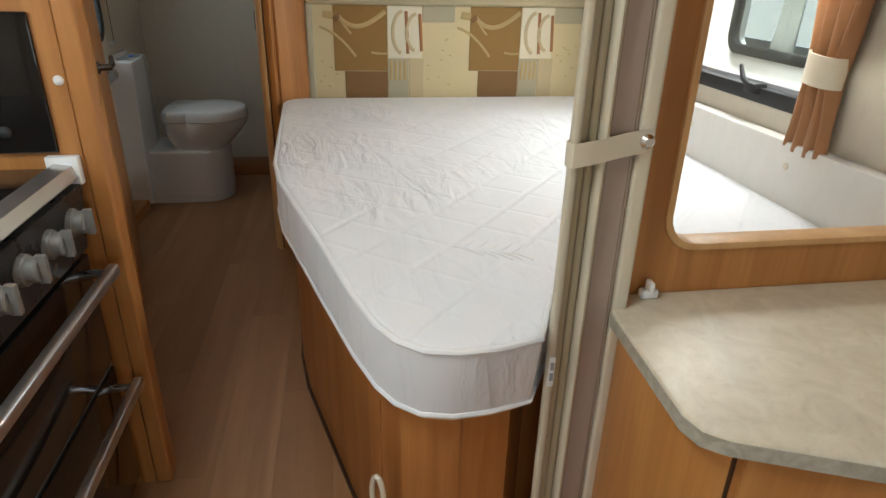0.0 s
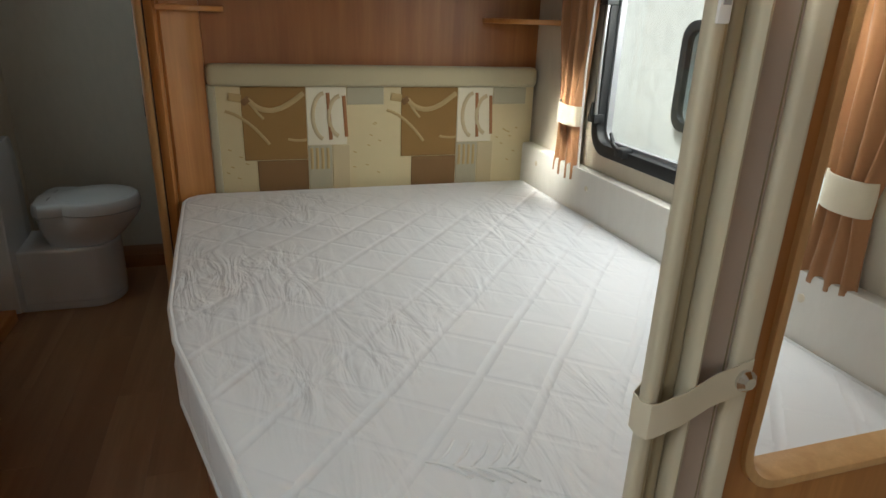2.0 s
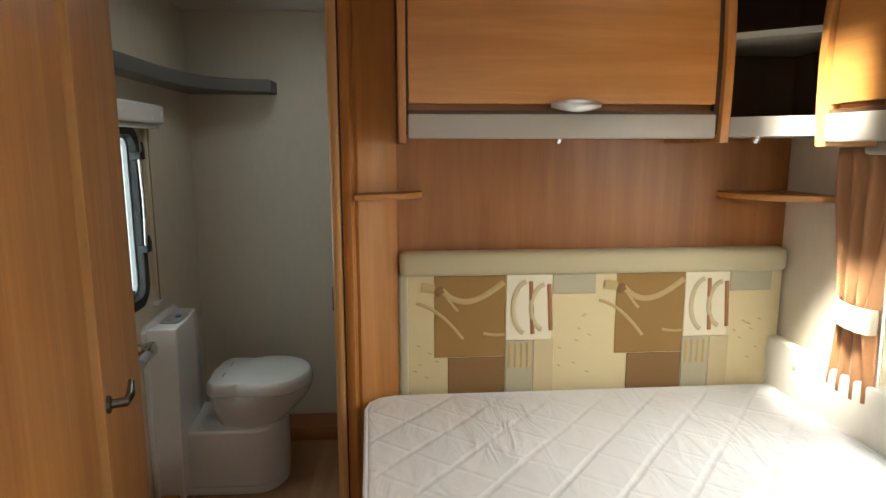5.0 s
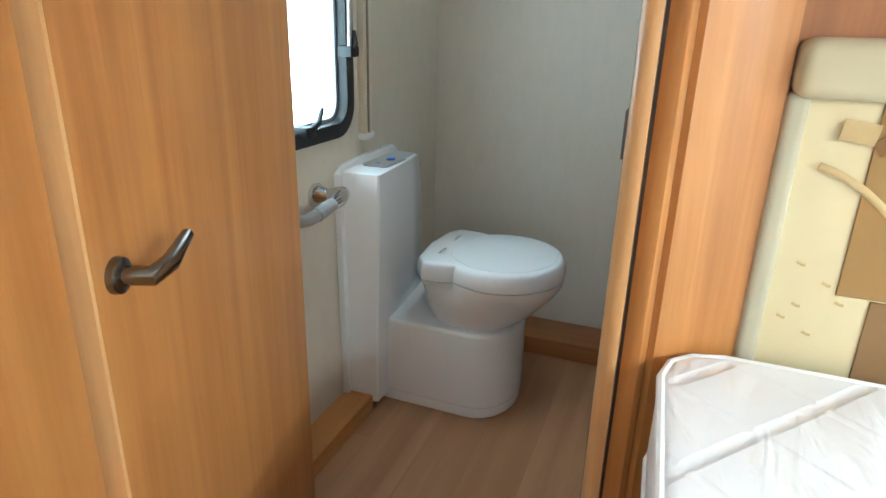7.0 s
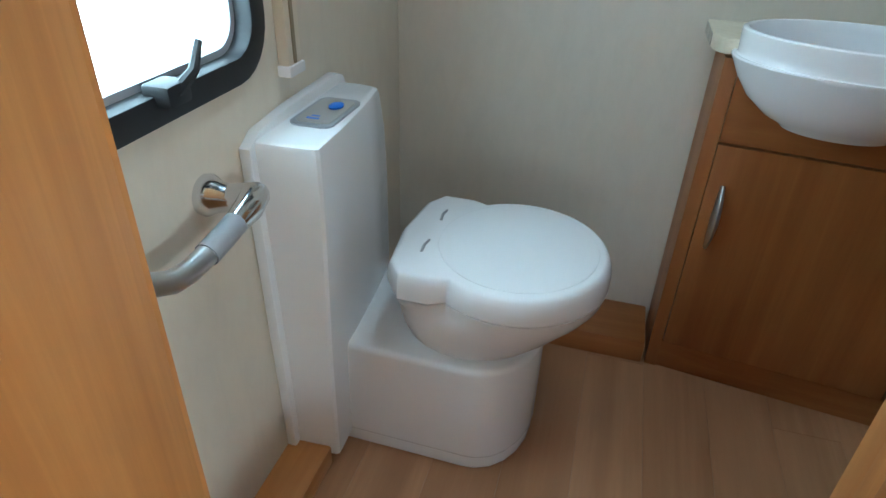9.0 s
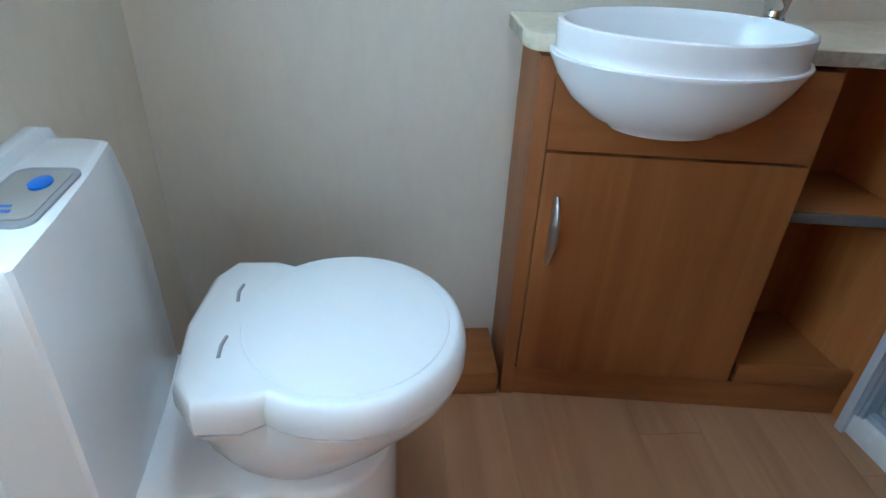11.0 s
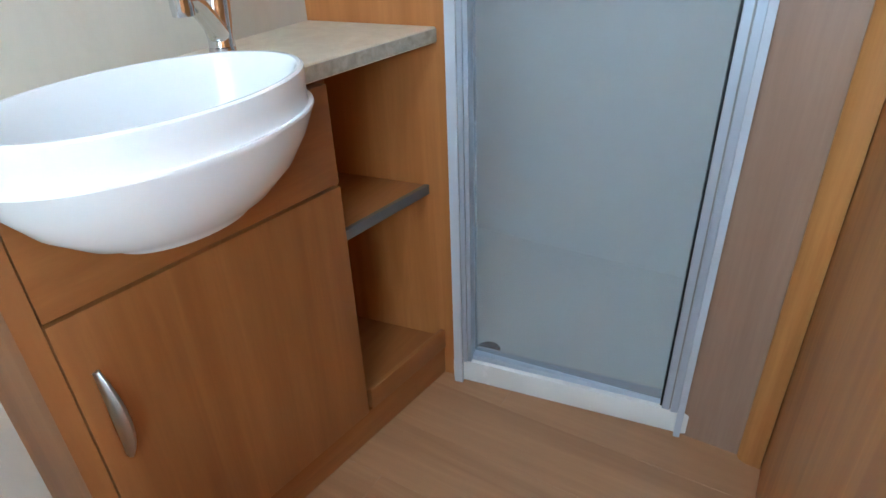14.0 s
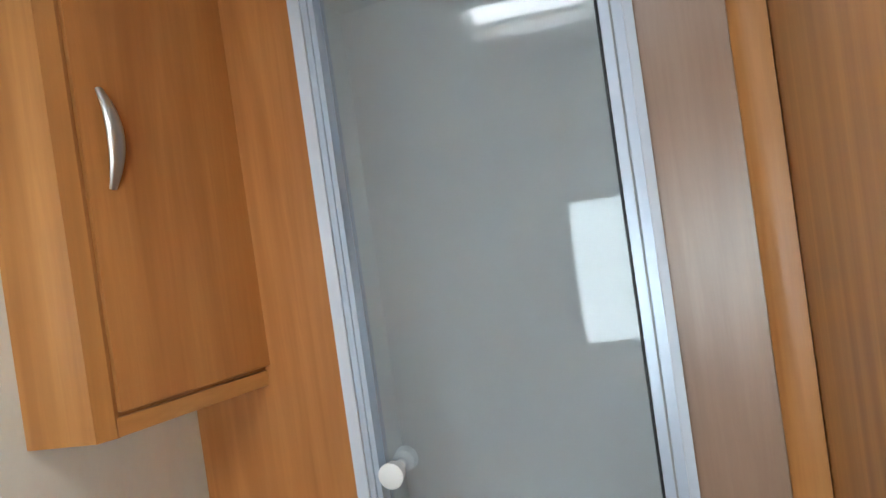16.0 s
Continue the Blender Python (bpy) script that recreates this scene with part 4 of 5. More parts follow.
# ---- cooker, its housing and the wardrobe ----
def cooker():
    root = thing("cooker", (-0.76, 1.3, 0), "black built-in cooker with two oven doors and silver handles", "cooker")
    part("body", box(-1.04, -0.50, 0.98, 1.612, 0.030, 0.80, 0.004), ENAMEL, root)
    part("hob", box(-1.04, -0.475, 0.98, 1.612, 0.802, 0.826, 0.006), GLASS_BLACK, root, "black glass hob lid")
    part("hob_trim", prism([(-0.476, 0.800), (-0.462, 0.812), (-0.470, 0.834), (-0.500, 0.838), (-0.500, 0.829), (-0.476, 0.826)], 0.98, 1.605, axis="y"), SATIN, root, "brushed steel hob edge")
    part("corner_cap", box(-0.515, -0.458, 1.598, 1.618, 0.795, 0.85, 0.004), WHITE, root, "white corner cap")
    part("control_panel", prism([(-0.500, 0.665), (-0.478, 0.665), (-0.462, 0.798), (-0.500, 0.798)], 0.98, 1.605, axis="y"), ENAMEL, root)
    for k in range(6):
        y = 1.535 - 0.098 * k
        c = (-0.468, y, 0.745)
        knob = part("knob", lathe([(0.027, 0.0), (0.025, 0.010), (0.021, 0.012), (0.020, 0.026), (0.017, 0.029)], c, 20, axis="x"), KNOB, root, "round silver grey control knob")
        part("grip", box(-0.444, -0.428, y - 0.006, y + 0.006, 0.722, 0.770, 0.003), KNOB, knob)
        part("dial_mark", box(-0.4685, -0.4655, y - 0.003, y + 0.003, 0.785, 0.791), WHITE, root)
        part("dial_mark", box(-0.4755, -0.4715, y + 0.034, y + 0.040, 0.742, 0.745), WHITE, root)
    for z0, z1 in ((0.400, 0.655), (0.075, 0.388)):
        d = part("oven_door", box(-0.500, -0.478, 0.99, 1.600, z0, z1, 0.005), GLASS_BLACK, root, "black glass oven door")
        zb = z1 - 0.02
        part("handle", box(-0.432, -0.412, 0.99, 1.565, zb - 0.012, zb + 0.012, 0.006, 3), SATIN, d, "silver bar handle")
        for y in (1.01, 1.545):
            part("handle_arm", tube([(-0.478, y, zb - 0.004), (-0.455, y, zb), (-0.425, y, zb)], 0.009, 10), CHROME, d)
    part("door_gap", box(-0.500, -0.484, 0.99, 1.600, 0.389, 0.399), SATIN, root)
    root.matrix_basis = pose(-0.028, -0.042, -0.030) @ root.matrix_basis


cooker()


def housing():
    root = thing("cooker_housing", (-0.77, 1.64, 0), "tall beech end panel beside the cooker", "panel")
    part("panel", box(XL, -0.4825, 1.578, 1.620, 0, TOP, 0.004), BEECH, root)
    part("edge", box(-0.482, -0.446, 1.576, 1.6225, 0, TOP, 0.006, 3), BEECH, root, "rounded beech edging")
    guard = thing("splash_guard", (-0.79, 1.61, 0.86), "dark glass splash guard screwed to the panel", "splash guard")
    part("plate", box(-1.06, -0.520, 1.568, 1.577, 0.825, 1.070, 0.003), GLASS_BLACK, guard)
    for x, z, m in ((-0.60, 1.035, BLACK), (-0.60, 0.865, BLACK), (-0.62, 0.95, CHROME), (-0.95, 1.035, BLACK), (-0.95, 0.865, BLACK)):
        part("stud", lathe([(0.011, 0.0), (0.011, -0.006), (0.006, -0.009)], (x, 1.568, z), 12, axis="y"), m, guard)
    cap = thing("screw_cover", (-0.49, 1.617, 0.955), "small white screw cover on the panel", "screw cover")
    part("cap", lathe([(0.009, 0.002), (0.009, -0.003), (0.005, -0.006)], (-0.495, 1.578, 0.955), 12, axis="y"), WHITE, cap)


housing()


def wardrobe():
    root = thing("wardrobe", (-0.85, 2.1, 0), "tall beech wardrobe with an angled front beside the aisle", "wardrobe")
    part("body", prism([(XL, 1.623), (-0.480, 1.623), (-0.772, 2.465), (-0.90, 2.74), (XL, 2.74)], 0, TOP), BEECH, root)
    part("door", prism([(-0.467, 1.630), (-0.757, 2.460), (-0.771, 2.456), (-0.482, 1.626)], 0.05, 1.93, 0.003, 2), BEECH, root)


wardrobe()


def washroom_door():
    root = thing("door_1", (-0.90, 3.05, 0), "beech washroom door standing open into the bedroom", "door", kind="structure")
    a, b = Vector((-0.748, 2.482)), Vector((-0.924, 3.084))
    way = (b - a).normalized()
    side = Vector((way.y, -way.x))
    side = side if side.x > 0 else -side
    q = [a, b, b - 0.028 * side, a - 0.028 * side]
    part("leaf", prism([tuple(p) for p in q], 0.02, 1.925, 0.003, 2), BEECH, root)
    part("edge_strip", prism([tuple(p) for p in (a - 0.006 * way, a - 0.0005 * way, a - 0.0005 * way - 0.028 * side, a - 0.006 * way - 0.028 * side)], 0.02, 1.925), PALE, root, "pale edging strip")
    h = a + 0.036 * way + 0.001 * side
    base = Vector((h.x, h.y, 0.840))
    s3, w3 = Vector((side.x, side.y, 0)), Vector((way.x, way.y, 0))
    part("handle_rose", tube([base - s3 * 0.001, base + s3 * 0.006, base + s3 * 0.009], [0.020, 0.019, 0.012], 16), DARK_CHROME, root, "dark chrome handle rose")
    part("handle", tube([base + s3 * 0.004, base + s3 * 0.035 + w3 * 0.004, base + s3 * 0.042 + w3 * 0.03 + Vector((0, 0, 0.006)), base + s3 * 0.040 + w3 * 0.075 + Vector((0, 0, 0.022))], [0.010, 0.011, 0.010, 0.007], 10), DARK_CHROME, root, "dark chrome lever handle")


washroom_door()


# ---- washroom ----
def lid_outline(cx, cy, rx, ry, back, half, grow=0.0):
    """A toilet lid seen from above: an oval with a broader hinge block behind."""
    out = []
    for k in range(33):
        a = radians(-124 + 248 * k / 32)
        out.append((cx + (rx + grow) * math.cos(a), cy + (ry + grow) * math.sin(a)))
    end = out[-1]
    out += [(end[0] - 0.03, cy + half + grow), (back + 0.03, cy + half + grow), (back - grow, cy + half * 0.72), (back - grow - 0.012, cy),
            (back - grow, cy - half * 0.72), (back + 0.03, cy - half - grow), (end[0] - 0.03, cy - half - grow)]
    return out


def toilet():
    root = thing("toilet", (-0.85, 3.68, 0), "white cassette toilet with closed lid and tall flush console", "toilet")
    # flush console, leaning back a little, against the wall
    bm = bmesh.new()
    rings = []
    for z, xf, y0, y1 in ((0.03, -0.968, 3.498, 3.890), (0.30, -0.965, 3.496, 3.880), (0.52, -0.956, 3.491, 3.855), (0.640, -0.951, 3.486, 3.830), (0.712, -0.951, 3.485, 3.808), (0.720, -0.953, 3.487, 3.805), (0.7235, -0.958, 3.492, 3.799)):
        w = y1 - y0
        ring = [(-1.055, y0 - 0.004), (-1.02, y0 - 0.002), (xf - 0.006, y0 + 0.002), (xf - 0.001, y0 + 0.007), (xf - 0.004, y0 + w * 0.33), (xf - 0.012, y0 + w * 0.67), (xf - 0.024, y1 - 0.012), (xf - 0.030, y1 - 0.004), (-1.02, y1 + 0.002), (-1.055, y1)]
        rings.append([bm.verts.new((x, y, z)) for x, y in ring])
    for a, b in zip(rings, rings[1:]):
        for k in range(len(a)):
            bm.faces.new((a[k], a[(k + 1) % len(a)], b[(k + 1) % len(a)], b[k]))
    bm.faces.new(rings[0]), bm.faces.new(rings[-1])
    bmesh.ops.recalc_face_normals(bm, faces=bm.faces)
    part("console", bm, CERAMIC, root)
    part("wall_flange", prism([(3.478, 0.02), (3.466, 0.715), (3.500, 0.734), (3.60, 0.742), (3.785, 0.745), (3.812, 0.735), (3.835, 0.70), (3.905, 0.02)], -1.074, -1.054, 0.004, 2, axis="x"), CERAMIC, root)
    panel = part("flush_panel", prism(rounded(-1.044, -0.968, 3.562, 3.702, 0.018), 0.7232, 0.7268), GREY, root, "grey flush control panel")
    part("flush_face", prism(rounded(-1.037, -0.975, 3.574, 3.690, 0.012), 0.7268, 0.7283), SILVER_STRIP, panel)
    part("flush_button", lathe([(0.015, 0.0), (0.015, 0.003), (0.011, 0.0045)], (-0.998, 3.655, 0.7283), 20, (0.8, 1.15)), BLUE, panel, "blue flush button")
    part("print", box(-1.022, -1.000, 3.588, 3.594, 0.7283, 0.7289), BLUE, panel)
    part("print", box(-1.018, -1.004, 3.600, 3.605, 0.7283, 0.7289), BLUE, panel)
    # cassette housing with a round front
    foot = [(-1.05, 3.572), (-0.72, 3.568)] + [(-0.715 + 0.118 * math.sin(radians(a)), 3.725 - 0.157 * math.cos(radians(a))) for a in range(10, 171, 16)] + [(-0.72, 3.882), (-1.05, 3.885)]
    part("cassette_housing", prism(foot, 0.03, 0.274, 0.014, 4), CERAMIC, root)
    part("plinth", prism([(x * 0.985 - 0.012, y * 0.985 + 0.056) for x, y in foot], 0.0, 0.036, 0.005, 2), CERAMIC, root)
    # bowl, swelling up to the lid, and the lid with its broader hinge block

    def skin(levels):
        """Outlines laid over one another; round: how far each is drawn from the lid's outline to a plain oval."""
        bm = bmesh.new()
        rings = []
        for z, grow, round_, rx, ry, cx in levels:
            ring = []
            for x, y in lid_outline(-0.670, 3.720, 0.171, 0.176, -0.886, 0.160, grow):
                a = math.atan2((y - 3.72) / ry, (x - cx) / rx)
                ring.append(bm.verts.new((x + (cx + rx * math.cos(a) - x) * round_, y + (3.72 + ry * math.sin(a) - y) * round_, z)))
            rings.append(ring)
        for a, b in zip(rings, rings[1:]):
            for k in range(len(a)):
                bm.faces.new((a[k], a[(k + 1) % len(a)], b[(k + 1) % len(a)], b[k]))
        bm.faces.new(rings[0]), bm.faces.new(rings[-1])
        bmesh.ops.recalc_face_normals(bm, faces=bm.faces)
        return bm

    part("bowl", skin(((0.255, 0.0, 1.0, 0.125, 0.112, -0.755), (0.285, 0.0, 1.0, 0.150, 0.128, -0.745), (0.315, 0.0, 1.0, 0.172, 0.146, -0.735), (0.345, 0.0, 1.0, 0.188, 0.160, -0.725),
                       (0.370, 0.0, 0.85, 0.197, 0.170, -0.715), (0.397, 0.002, 0.45, 0.206, 0.178, -0.705), (0.414, 0.005, 0.1, 0.21, 0.18, -0.70), (0.4215, 0.007, 0.0, 0.21, 0.18, -0.70))), CERAMIC, root)
    lid = part("lid", skin([(z, grow, 0.0, 0.2, 0.18, -0.70) for z, grow in ((0.4235, 0.003), (0.4250, 0.007), (0.440, 0.0075), (0.457, 0.0055), (0.4685, 0.001), (0.4740, -0.004), (0.4760, -0.010))]), CERAMIC, root)
    part("lid_top", lathe([(0.152, 0.0), (0.151, 0.0025), (0.146, 0.0040), (0.05, 0.0075)], (-0.670, 3.720, 0.4748), 56, (1.0, 1.04)), CERAMIC, lid)
    for y in (3.665, 3.79):
        part("hinge_slot", tube([(-0.845 + 0.012 * abs(y - 3.72) * 10, y - 0.025, 0.4755), (-0.840, y, 0.476), (-0.836, y + 0.02, 0.4755)], 0.003, 6), GREY, lid)


toilet()


def grab_rail():
    root = thing("grab_rail", (-1.07, 3.25, 0.67), "chrome and grey bent grab rail on the wall", "grab rail")
    for y, z in ((3.375, 0.682), (3.10, 0.735)):
        part("rose", lathe([(0.030, 0.0), (0.031, 0.008), (0.024, 0.020), (0.017, 0.050)], (XL, y, z), 20, axis="x"), CHROME, root)
    part("end_bend", tube([(XL + 0.03, 3.375, 0.682), (-1.022, 3.378, 0.684), (-0.998, 3.378, 0.690), (-0.990, 3.350, 0.688), (-0.990, 3.315, 0.683)], [0.018, 0.021, 0.022, 0.020, 0.016], 12), CHROME, root)
    part("grip", tube([(-0.990, 3.317, 0.683), (-0.990, 3.285, 0.678), (-0.990, 3.250, 0.674)], 0.0165, 12), GREY, root, "grey ribbed grip")
    part("bar", tube([(-0.990, 3.250, 0.674), (-0.990, 3.215, 0.672), (-0.990, 3.185, 0.677), (-0.992, 3.15, 0.695), (-1.0, 3.12, 0.720), (XL + 0.03, 3.10, 0.735)], 0.0145, 12), SATIN, root)


grab_rail()


def overhead_shelf():
    root = thing("overhead_shelf", (-0.9, 3.8, 1.63), "dark grey corner shelf high on the washroom wall", "shelf")
    line = [(XL, 3.12), (-0.985, 3.12), (-0.975, 3.60), (-0.955, 3.80), (-0.905, 3.93), (-0.82, 4.01), (-0.70, 4.035), (-0.672, 4.045), (-0.672, Y1), (XL, Y1)]
    part("board", prism(line, 1.630, 1.684, 0.006, 3), DARK_SHELF, root)


overhead_shelf()


def front_y(x):
    """The vanity's slanting front."""
    return 4.030 - 0.135 * (x + 0.355)


def slab_x(x0, x1, z0, z1, proud=0.0, deep=0.018, bevel=0.003):
    return prism([(x0, front_y(x0) - proud), (x1, front_y(x1) - proud), (x1, front_y(x1) - proud + deep), (x0, front_y(x0) - proud + deep)], z0, z1, bevel, 2)


def vanity():
    root = thing("vanity_unit", (0.03, 4.1, 0), "reddish wooden vanity cabinet with one door and open shelves", "cabinet")
    part("side_panel", prism([(-0.348, 4.058), (-0.326, 4.058), (-0.326, Y1), (-0.348, Y1)], 0.0, 0.785), CHERRY, root)
    part("back_panel", box(-0.326, 0.417, 4.175, Y1, 0.0, 0.785), CHERRY, root)
    part("divider", prism([(0.148, front_y(0.148) + 0.018), (0.166, front_y(0.166) + 0.018), (0.166, 4.175), (0.148, 4.175)], 0.10, 0.785), CHERRY, root)
    part("corner_post", slab_x(-0.350, -0.322, 0.0, 0.785, 0.001, 0.03), CHERRY, root)
    hollow = [(-0.140 + 0.178 * math.cos(radians(k)), 0.784 - 0.090 * math.sin(radians(k)) ** 0.8) for k in range(180, -1, -10)]
    bm = prism([(-0.320, 0.784), (-0.320, 0.617), (0.150, 0.617), (0.150, 0.784)] + hollow[::-1], 0.0, 0.018, axis="y")
    for v in bm.verts:
        v.co.y += front_y(v.co.x) - 0.002
    part("fascia", bm, CHERRY_X, root)
    d = part("door", slab_x(-0.320, 0.150, 0.085, 0.612, 0.004), CHERRY, root)
    y = front_y(-0.29) - 0.006
    bow_handle([(-0.290, y, 0.525), (-0.290, y - 0.034, 0.450), (-0.290, y, 0.375)], d, 0.017)
    part("plinth", slab_x(-0.350, 0.417, 0.0, 0.080, -0.004), CHERRY_X, root)
    part("shelf", prism([(0.167, front_y(0.167) + 0.034), (0.416, front_y(0.416) + 0.034), (0.416, 4.175), (0.167, 4.175)], 0.486, 0.505), CHERRY_X, root)
    part("shelf_edge", slab_x(0.167, 0.416, 0.485, 0.506, -0.024, 0.010, 0.001), DARK_SHELF, root, "grey edging strip")
    part("bottom_board", prism([(0.167, front_y(0.167) + 0.012), (0.416, front_y(0.416) + 0.012), (0.416, 4.175), (0.167, 4.175)], 0.095, 0.112), CHERRY_X, root)
    part("bottom_rail", slab_x(0.167, 0.416, 0.081, 0.134, 0.0, 0.012), CHERRY_X, root)
    top = thing("worktop", (0.03, 4.1, 0.787), "beige stone-look vanity top with a rounded corner", "worktop")
    line = [(0.379, Y1), (-0.378, Y1), (-0.378, 4.065)] + [(-0.348 - 0.030 * math.cos(radians(a)), 4.058 - 0.045 * math.sin(radians(a))) for a in range(15, 91, 15)] + [(-0.325, 4.010)] + [(-0.140 - 0.199 * math.cos(radians(k)) + 0.0157 * math.sin(radians(k)), 3.968 + 0.0243 * math.cos(radians(k)) + 0.130 * math.sin(radians(k))) for k in range(10, 172, 8)] + [(0.080, 3.962), (0.4165, 3.921)]
    part("slab", prism(line, 0.794, 0.823, 0.004, 3), STONE, top)
    part("edging", prism([(0.083, 3.9603), (0.4160, 3.9195), (0.4160, 3.9225), (0.083, 3.9633)], 0.797, 0.8195), STONE_EDGE, top, "grey stone-look edge")
    part("edging", prism([(-0.3796, 4.066), (-0.3796, Y1 - 0.002), (-0.3770, Y1 - 0.002), (-0.3770, 4.066)], 0.797, 0.8195), STONE_EDGE, top, "grey stone-look edge")


vanity()


def basin():
    c = (-0.140, 3.968, 0.0)
    root = thing("wash_basin", (c[0], c[1], 0.66), "white oval semi-recessed wash basin", "basin")
    out = [(0.02, 0.676), (0.07, 0.678), (0.094, 0.683), (0.100, 0.690), (0.130, 0.703), (0.168, 0.733), (0.194, 0.768), (0.209, 0.797), (0.2125, 0.8035), (0.211, 0.8065), (0.2045, 0.8065),
           (0.2025, 0.809), (0.2035, 0.83), (0.205, 0.846), (0.204, 0.8515), (0.200, 0.854), (0.1945, 0.8535), (0.191, 0.850), (0.187, 0.838), (0.176, 0.79), (0.145, 0.742), (0.09, 0.715), (0.03, 0.708)]
    bm = lathe(out, c, 64, (0.985, 0.645))
    bmesh.ops.rotate(bm, verts=bm.verts, cent=c, matrix=Matrix.Rotation(radians(-7), 3, "Z"))
    part("bowl", bm, CERAMIC, root)
    part("waste", lathe([(0.022, 0.0), (0.022, 0.004), (0.012, 0.006)], (c[0], c[1], 0.7075), 18), CHROME, root)


basin()


def tap():
    root = thing("mixer_tap", (0.078, 4.078, 0.8235), "chrome single-lever basin mixer tap", "tap")
    part("base", lathe([(0.0225, 0.0), (0.0235, 0.004), (0.0215, 0.010), (0.0190, 0.026)], (0.078, 4.078, 0.8235), 24), CHROME, root)
    part("body", tube([(0.078, 4.078, 0.846), (0.084, 4.084, 0.875), (0.092, 4.091, 0.912), (0.095, 4.094, 0.930)], [0.0185, 0.0195, 0.0215, 0.0215], 20), CHROME, root)
    part("spout", tube([(0.080, 4.080, 0.862), (0.056, 4.066, 0.890), (0.030, 4.054, 0.915), (0.012, 4.047, 0.926), (-0.006, 4.040, 0.927)], [0.0165, 0.014, 0.0135, 0.0145, 0.0145], 16), CHROME, root)
    part("nozzle", lathe([(0.0145, 0.006), (0.0150, -0.006), (0.0140, -0.017), (0.009, -0.018)], (-0.004, 4.041, 0.925), 16), CHROME, root)
    part("cap", lathe([(0.0215, -0.002), (0.0225, 0.004), (0.0205, 0.014), (0.012, 0.020)], (0.095, 4.094, 0.931), 20), CHROME, root)
    part("lever", tube([(0.096, 4.094, 0.946), (0.086, 4.088, 0.950), (0.070, 4.080, 0.953), (0.056, 4.072, 0.955)], [0.014, 0.0125, 0.010, 0.007], 12, squash=0.6), CHROME, root)
    root.matrix_basis = pose(-0.016, -0.008, 0) @ root.matrix_basis


tap()

glass = thing("mirror", (-0.22, 4.205, 1.08), "frameless rectangular washroom mirror", "mirror")
part("plate", box(-0.40, 0.013, 4.183, Y1, 1.074, 1.72, 0.0015, 1), MIRROR, glass)
peg = thing("robe_hook", (-0.385, 4.2, 1.044), "small chrome hook on the wall", "hook")
part("plate", lathe([(0.014, 0.0), (0.014, -0.005), (0.008, -0.009)], (-0.385, Y1, 1.049), 14, axis="y"), CHROME, peg)
part("peg", tube([(-0.385, 4.203, 1.049), (-0.385, 4.180, 1.044), (-0.385, 4.172, 1.059)], 0.005, 8), CHROME, peg)


def wall_cabinet():
    root = thing("wall_cabinet", (0.3, 4.132, 1.14), "beech wall cabinet with an angled end and one door", "cabinet")
    part("body", prism([(0.104, Y1), (0.126, 4.100), (0.404, 4.060), (0.385, Y1)], 1.142, HIGH - 0.002), BEECH, root)
    part("end_panel", prism([(0.088, Y1), (0.113, 4.088), (0.125, 4.090), (0.103, Y1)], 1.139, HIGH - 0.001, 0.002, 2), BEECH, root)
    part("edge_bead", prism([(0.113, 4.087), (0.137, 4.078), (0.140, 4.094), (0.126, 4.098)], 1.139, HIGH - 0.001, 0.002, 2), BEECH, root)
    # reddish veneer here and in the door gap paints their soft shade
    part("edge_groove", prism([(0.1375, 4.0795), (0.1430, 4.0787), (0.1430, 4.096), (0.1405, 4.096)], 1.139, HIGH - 0.001), CHERRY, root)
    d = part("door", prism([(0.1435, 4.072), (0.408, 4.032), (0.411, 4.054), (0.1465, 4.094)], 1.172, HIGH - 0.012, 0.004, 3), AMBER, root)
    part("door_gap", prism([(0.1435, 4.082), (0.407, 4.042), (0.407, 4.060), (0.1435, 4.100)], 1.166, 1.1725), CHERRY, root)
    part("bottom_rail", prism([(0.1405, 4.078), (0.409, 4.038), (0.408, 4.062), (0.1405, 4.102)], 1.139, 1.1655, 0.003, 2), BEECH_X, root)
    bow_handle([(0.176, 4.066, 1.615), (0.176, 4.026, 1.545), (0.176, 4.066, 1.475)], d, 0.013)


wall_cabinet()


# ---- shower ----
JL, JR = Vector((0.412, 3.889)), Vector((0.486, 3.385))
WAY = (JR - JL).normalized()
SIDE = Vector((-WAY.y, WAY.x))
SIDE = SIDE if SIDE.x < 0 else -SIDE


def along(d0, d1, n0, n1, z0, z1, bevel=0.0):
    """A bar set along the shower's front: d along it, n out of it."""
    q = [JL + WAY * d + SIDE * n for d, n in ((d0, n0), (d1, n0), (d1, n1), (d0, n1))]
    return prism([tuple(p) for p in q], z0, z1, bevel, 2)


